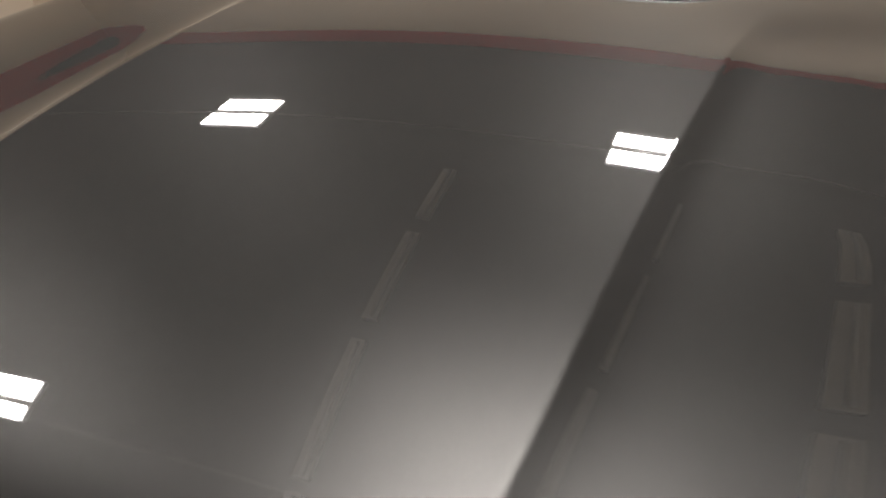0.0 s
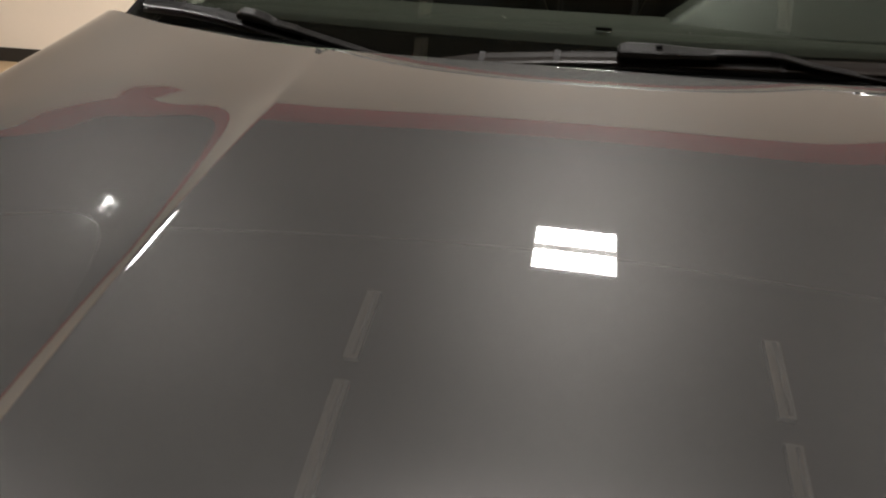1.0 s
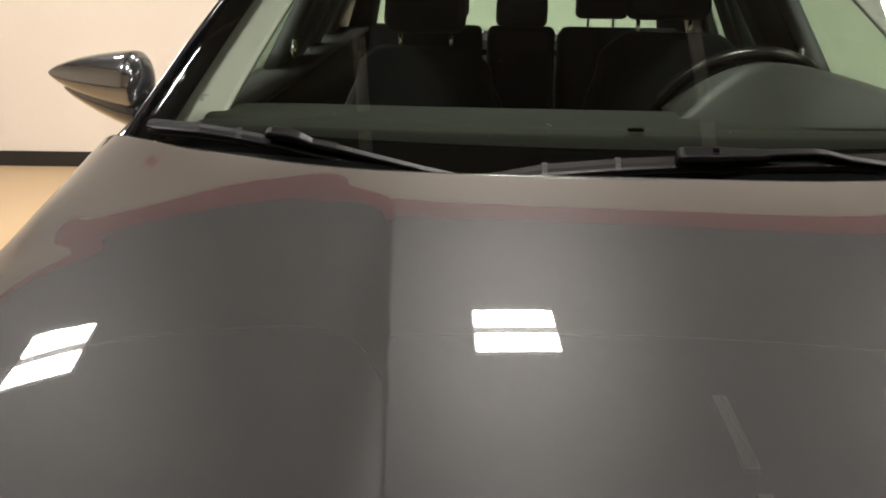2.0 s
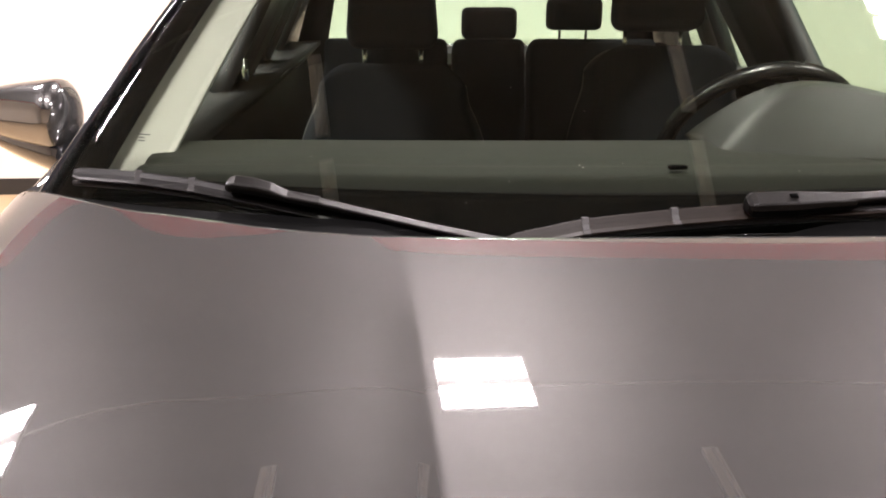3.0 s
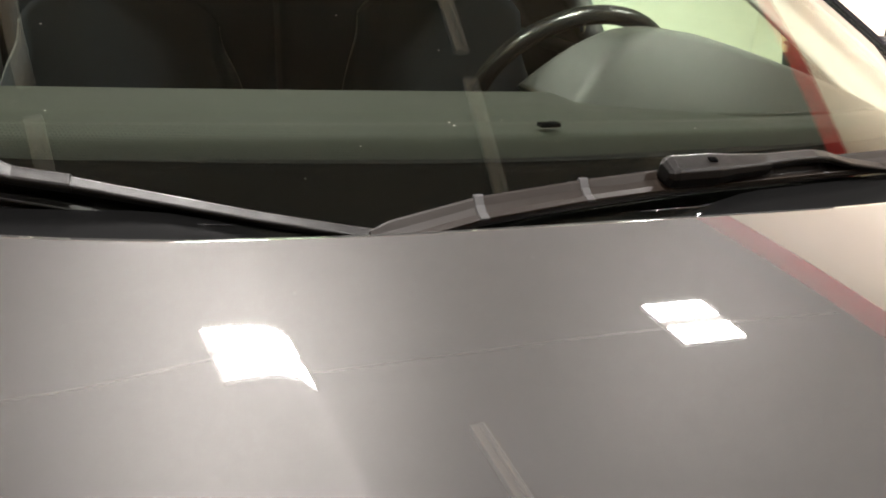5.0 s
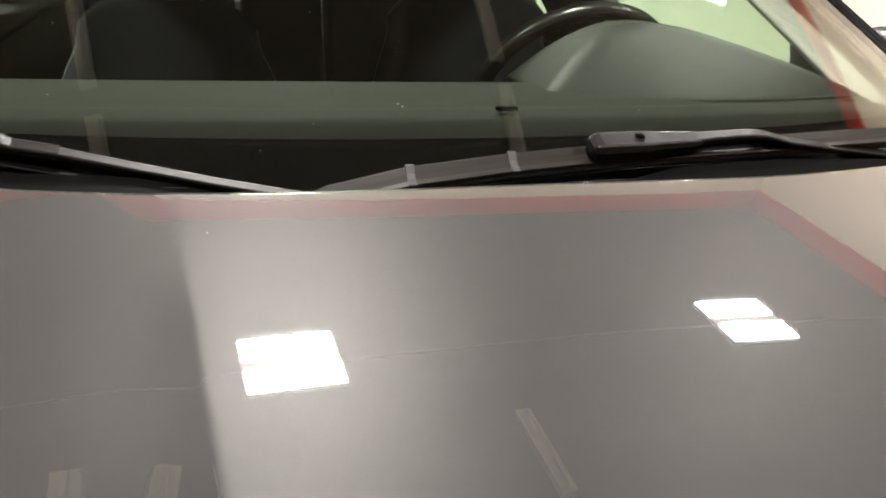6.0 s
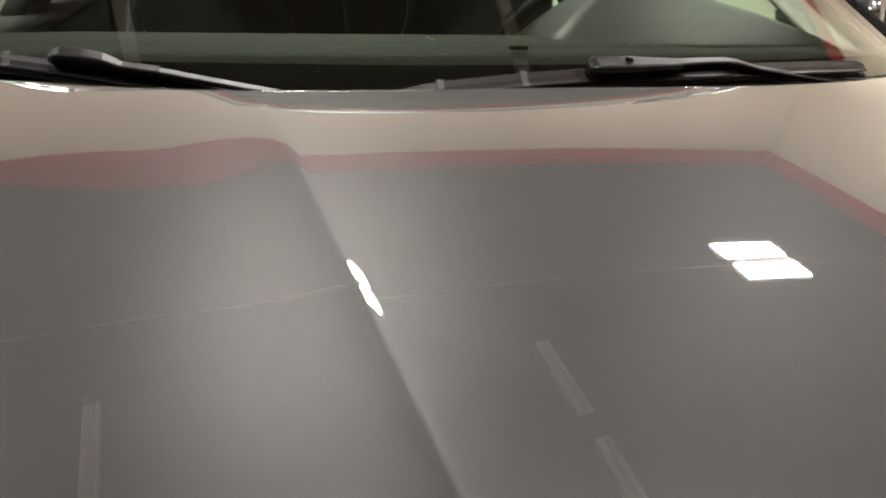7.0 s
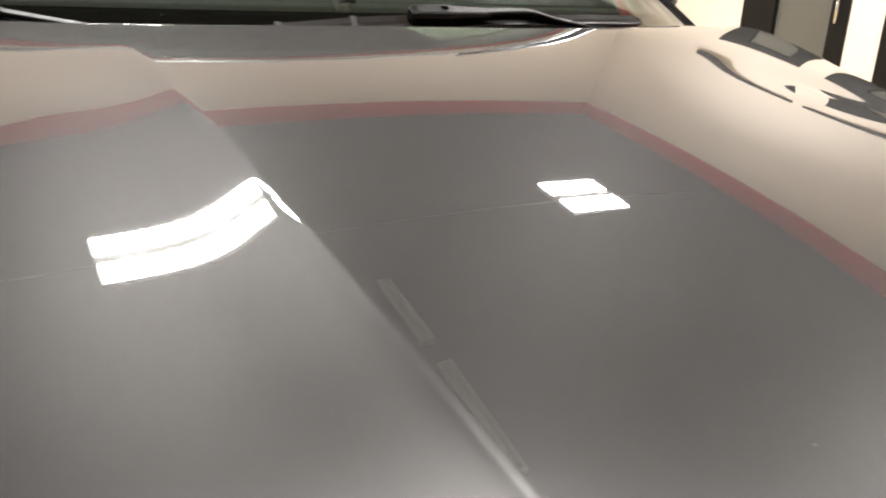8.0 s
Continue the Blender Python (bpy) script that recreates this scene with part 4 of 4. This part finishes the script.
def build_mirrors():
    def hull(s, x0, x1, y, z, half_h, half_d, rise, back, droop=0.0):
        """A closed pod lying across, blunt inboard and drawn out to a point."""
        def point(u, v):
            a = 2 * math.pi * u
            ca, sa = math.cos(a), math.sin(a)
            ca, sa = math.copysign(abs(ca) ** 0.85, ca), math.copysign(abs(sa) ** 0.85, sa)
            blunt = math.sqrt(max(1 - (1 - min(v / 0.14, 1)) ** 2, 0))
            taper = max(1 - v ** 1.5, 0) ** 0.72
            return (s * lerp(x0, x1, v), y + back * v + half_d * max(blunt * taper, 0.01) * ca, z + rise * v - droop * v * v + half_h * max(blunt * taper, 0.01) * sa)
        return point

    for s in (-1, 1):
        mir = new("door_mirror")
        mir.parent = CAR
        vs = [0, 0.003, 0.01, 0.02, 0.035, 0.055, 0.08, 0.11, 0.14] + spaced(0.18, 0.9, 20) + [0.94, 0.97, 0.99, 1.0]
        shell = hull(s, 0.872, 1.115, 0.53, 1.162, 0.064, 0.075, 0.010, 0.06)
        sheet("shell", shell, spaced(0, 1, 49), vs, M_PAINT, mir, "dark grey painted mirror shell", flip=s < 0)
        low = hull(s, 0.874, 1.085, 0.535, 1.100, 0.044, 0.066, 0.042, 0.055)
        sheet("lower_cover", low, spaced(0, 1, 41), vs, M_GLOSS, mir, "gloss black lower cover", flip=s < 0)
        sheet("mirror_glass", lambda u, v, s=s: (s * lerp(0.915, 1.06, u), 0.618 + 0.03 * u, lerp(1.115, 1.215 - 0.03 * u, v)), spaced(0, 1, 3), spaced(0, 1, 3), M_MIRROR, mir, "mirror glass", thick=0.004)
        tube("stalk", [(s * 0.835, 0.54, 1.062), (s * 0.88, 0.54, 1.078), (s * 0.93, 0.545, 1.092)], [0.026, 0.024, 0.022], M_GLOSS, mir, flat=0.7)


build_hood()
build_screen()
build_specks()
build_cowl()
build_wipers()
build_dash()
build_cabin()
build_shell()
build_mirrors()
build_ceiling_things()
build_east_wall()
build_room()
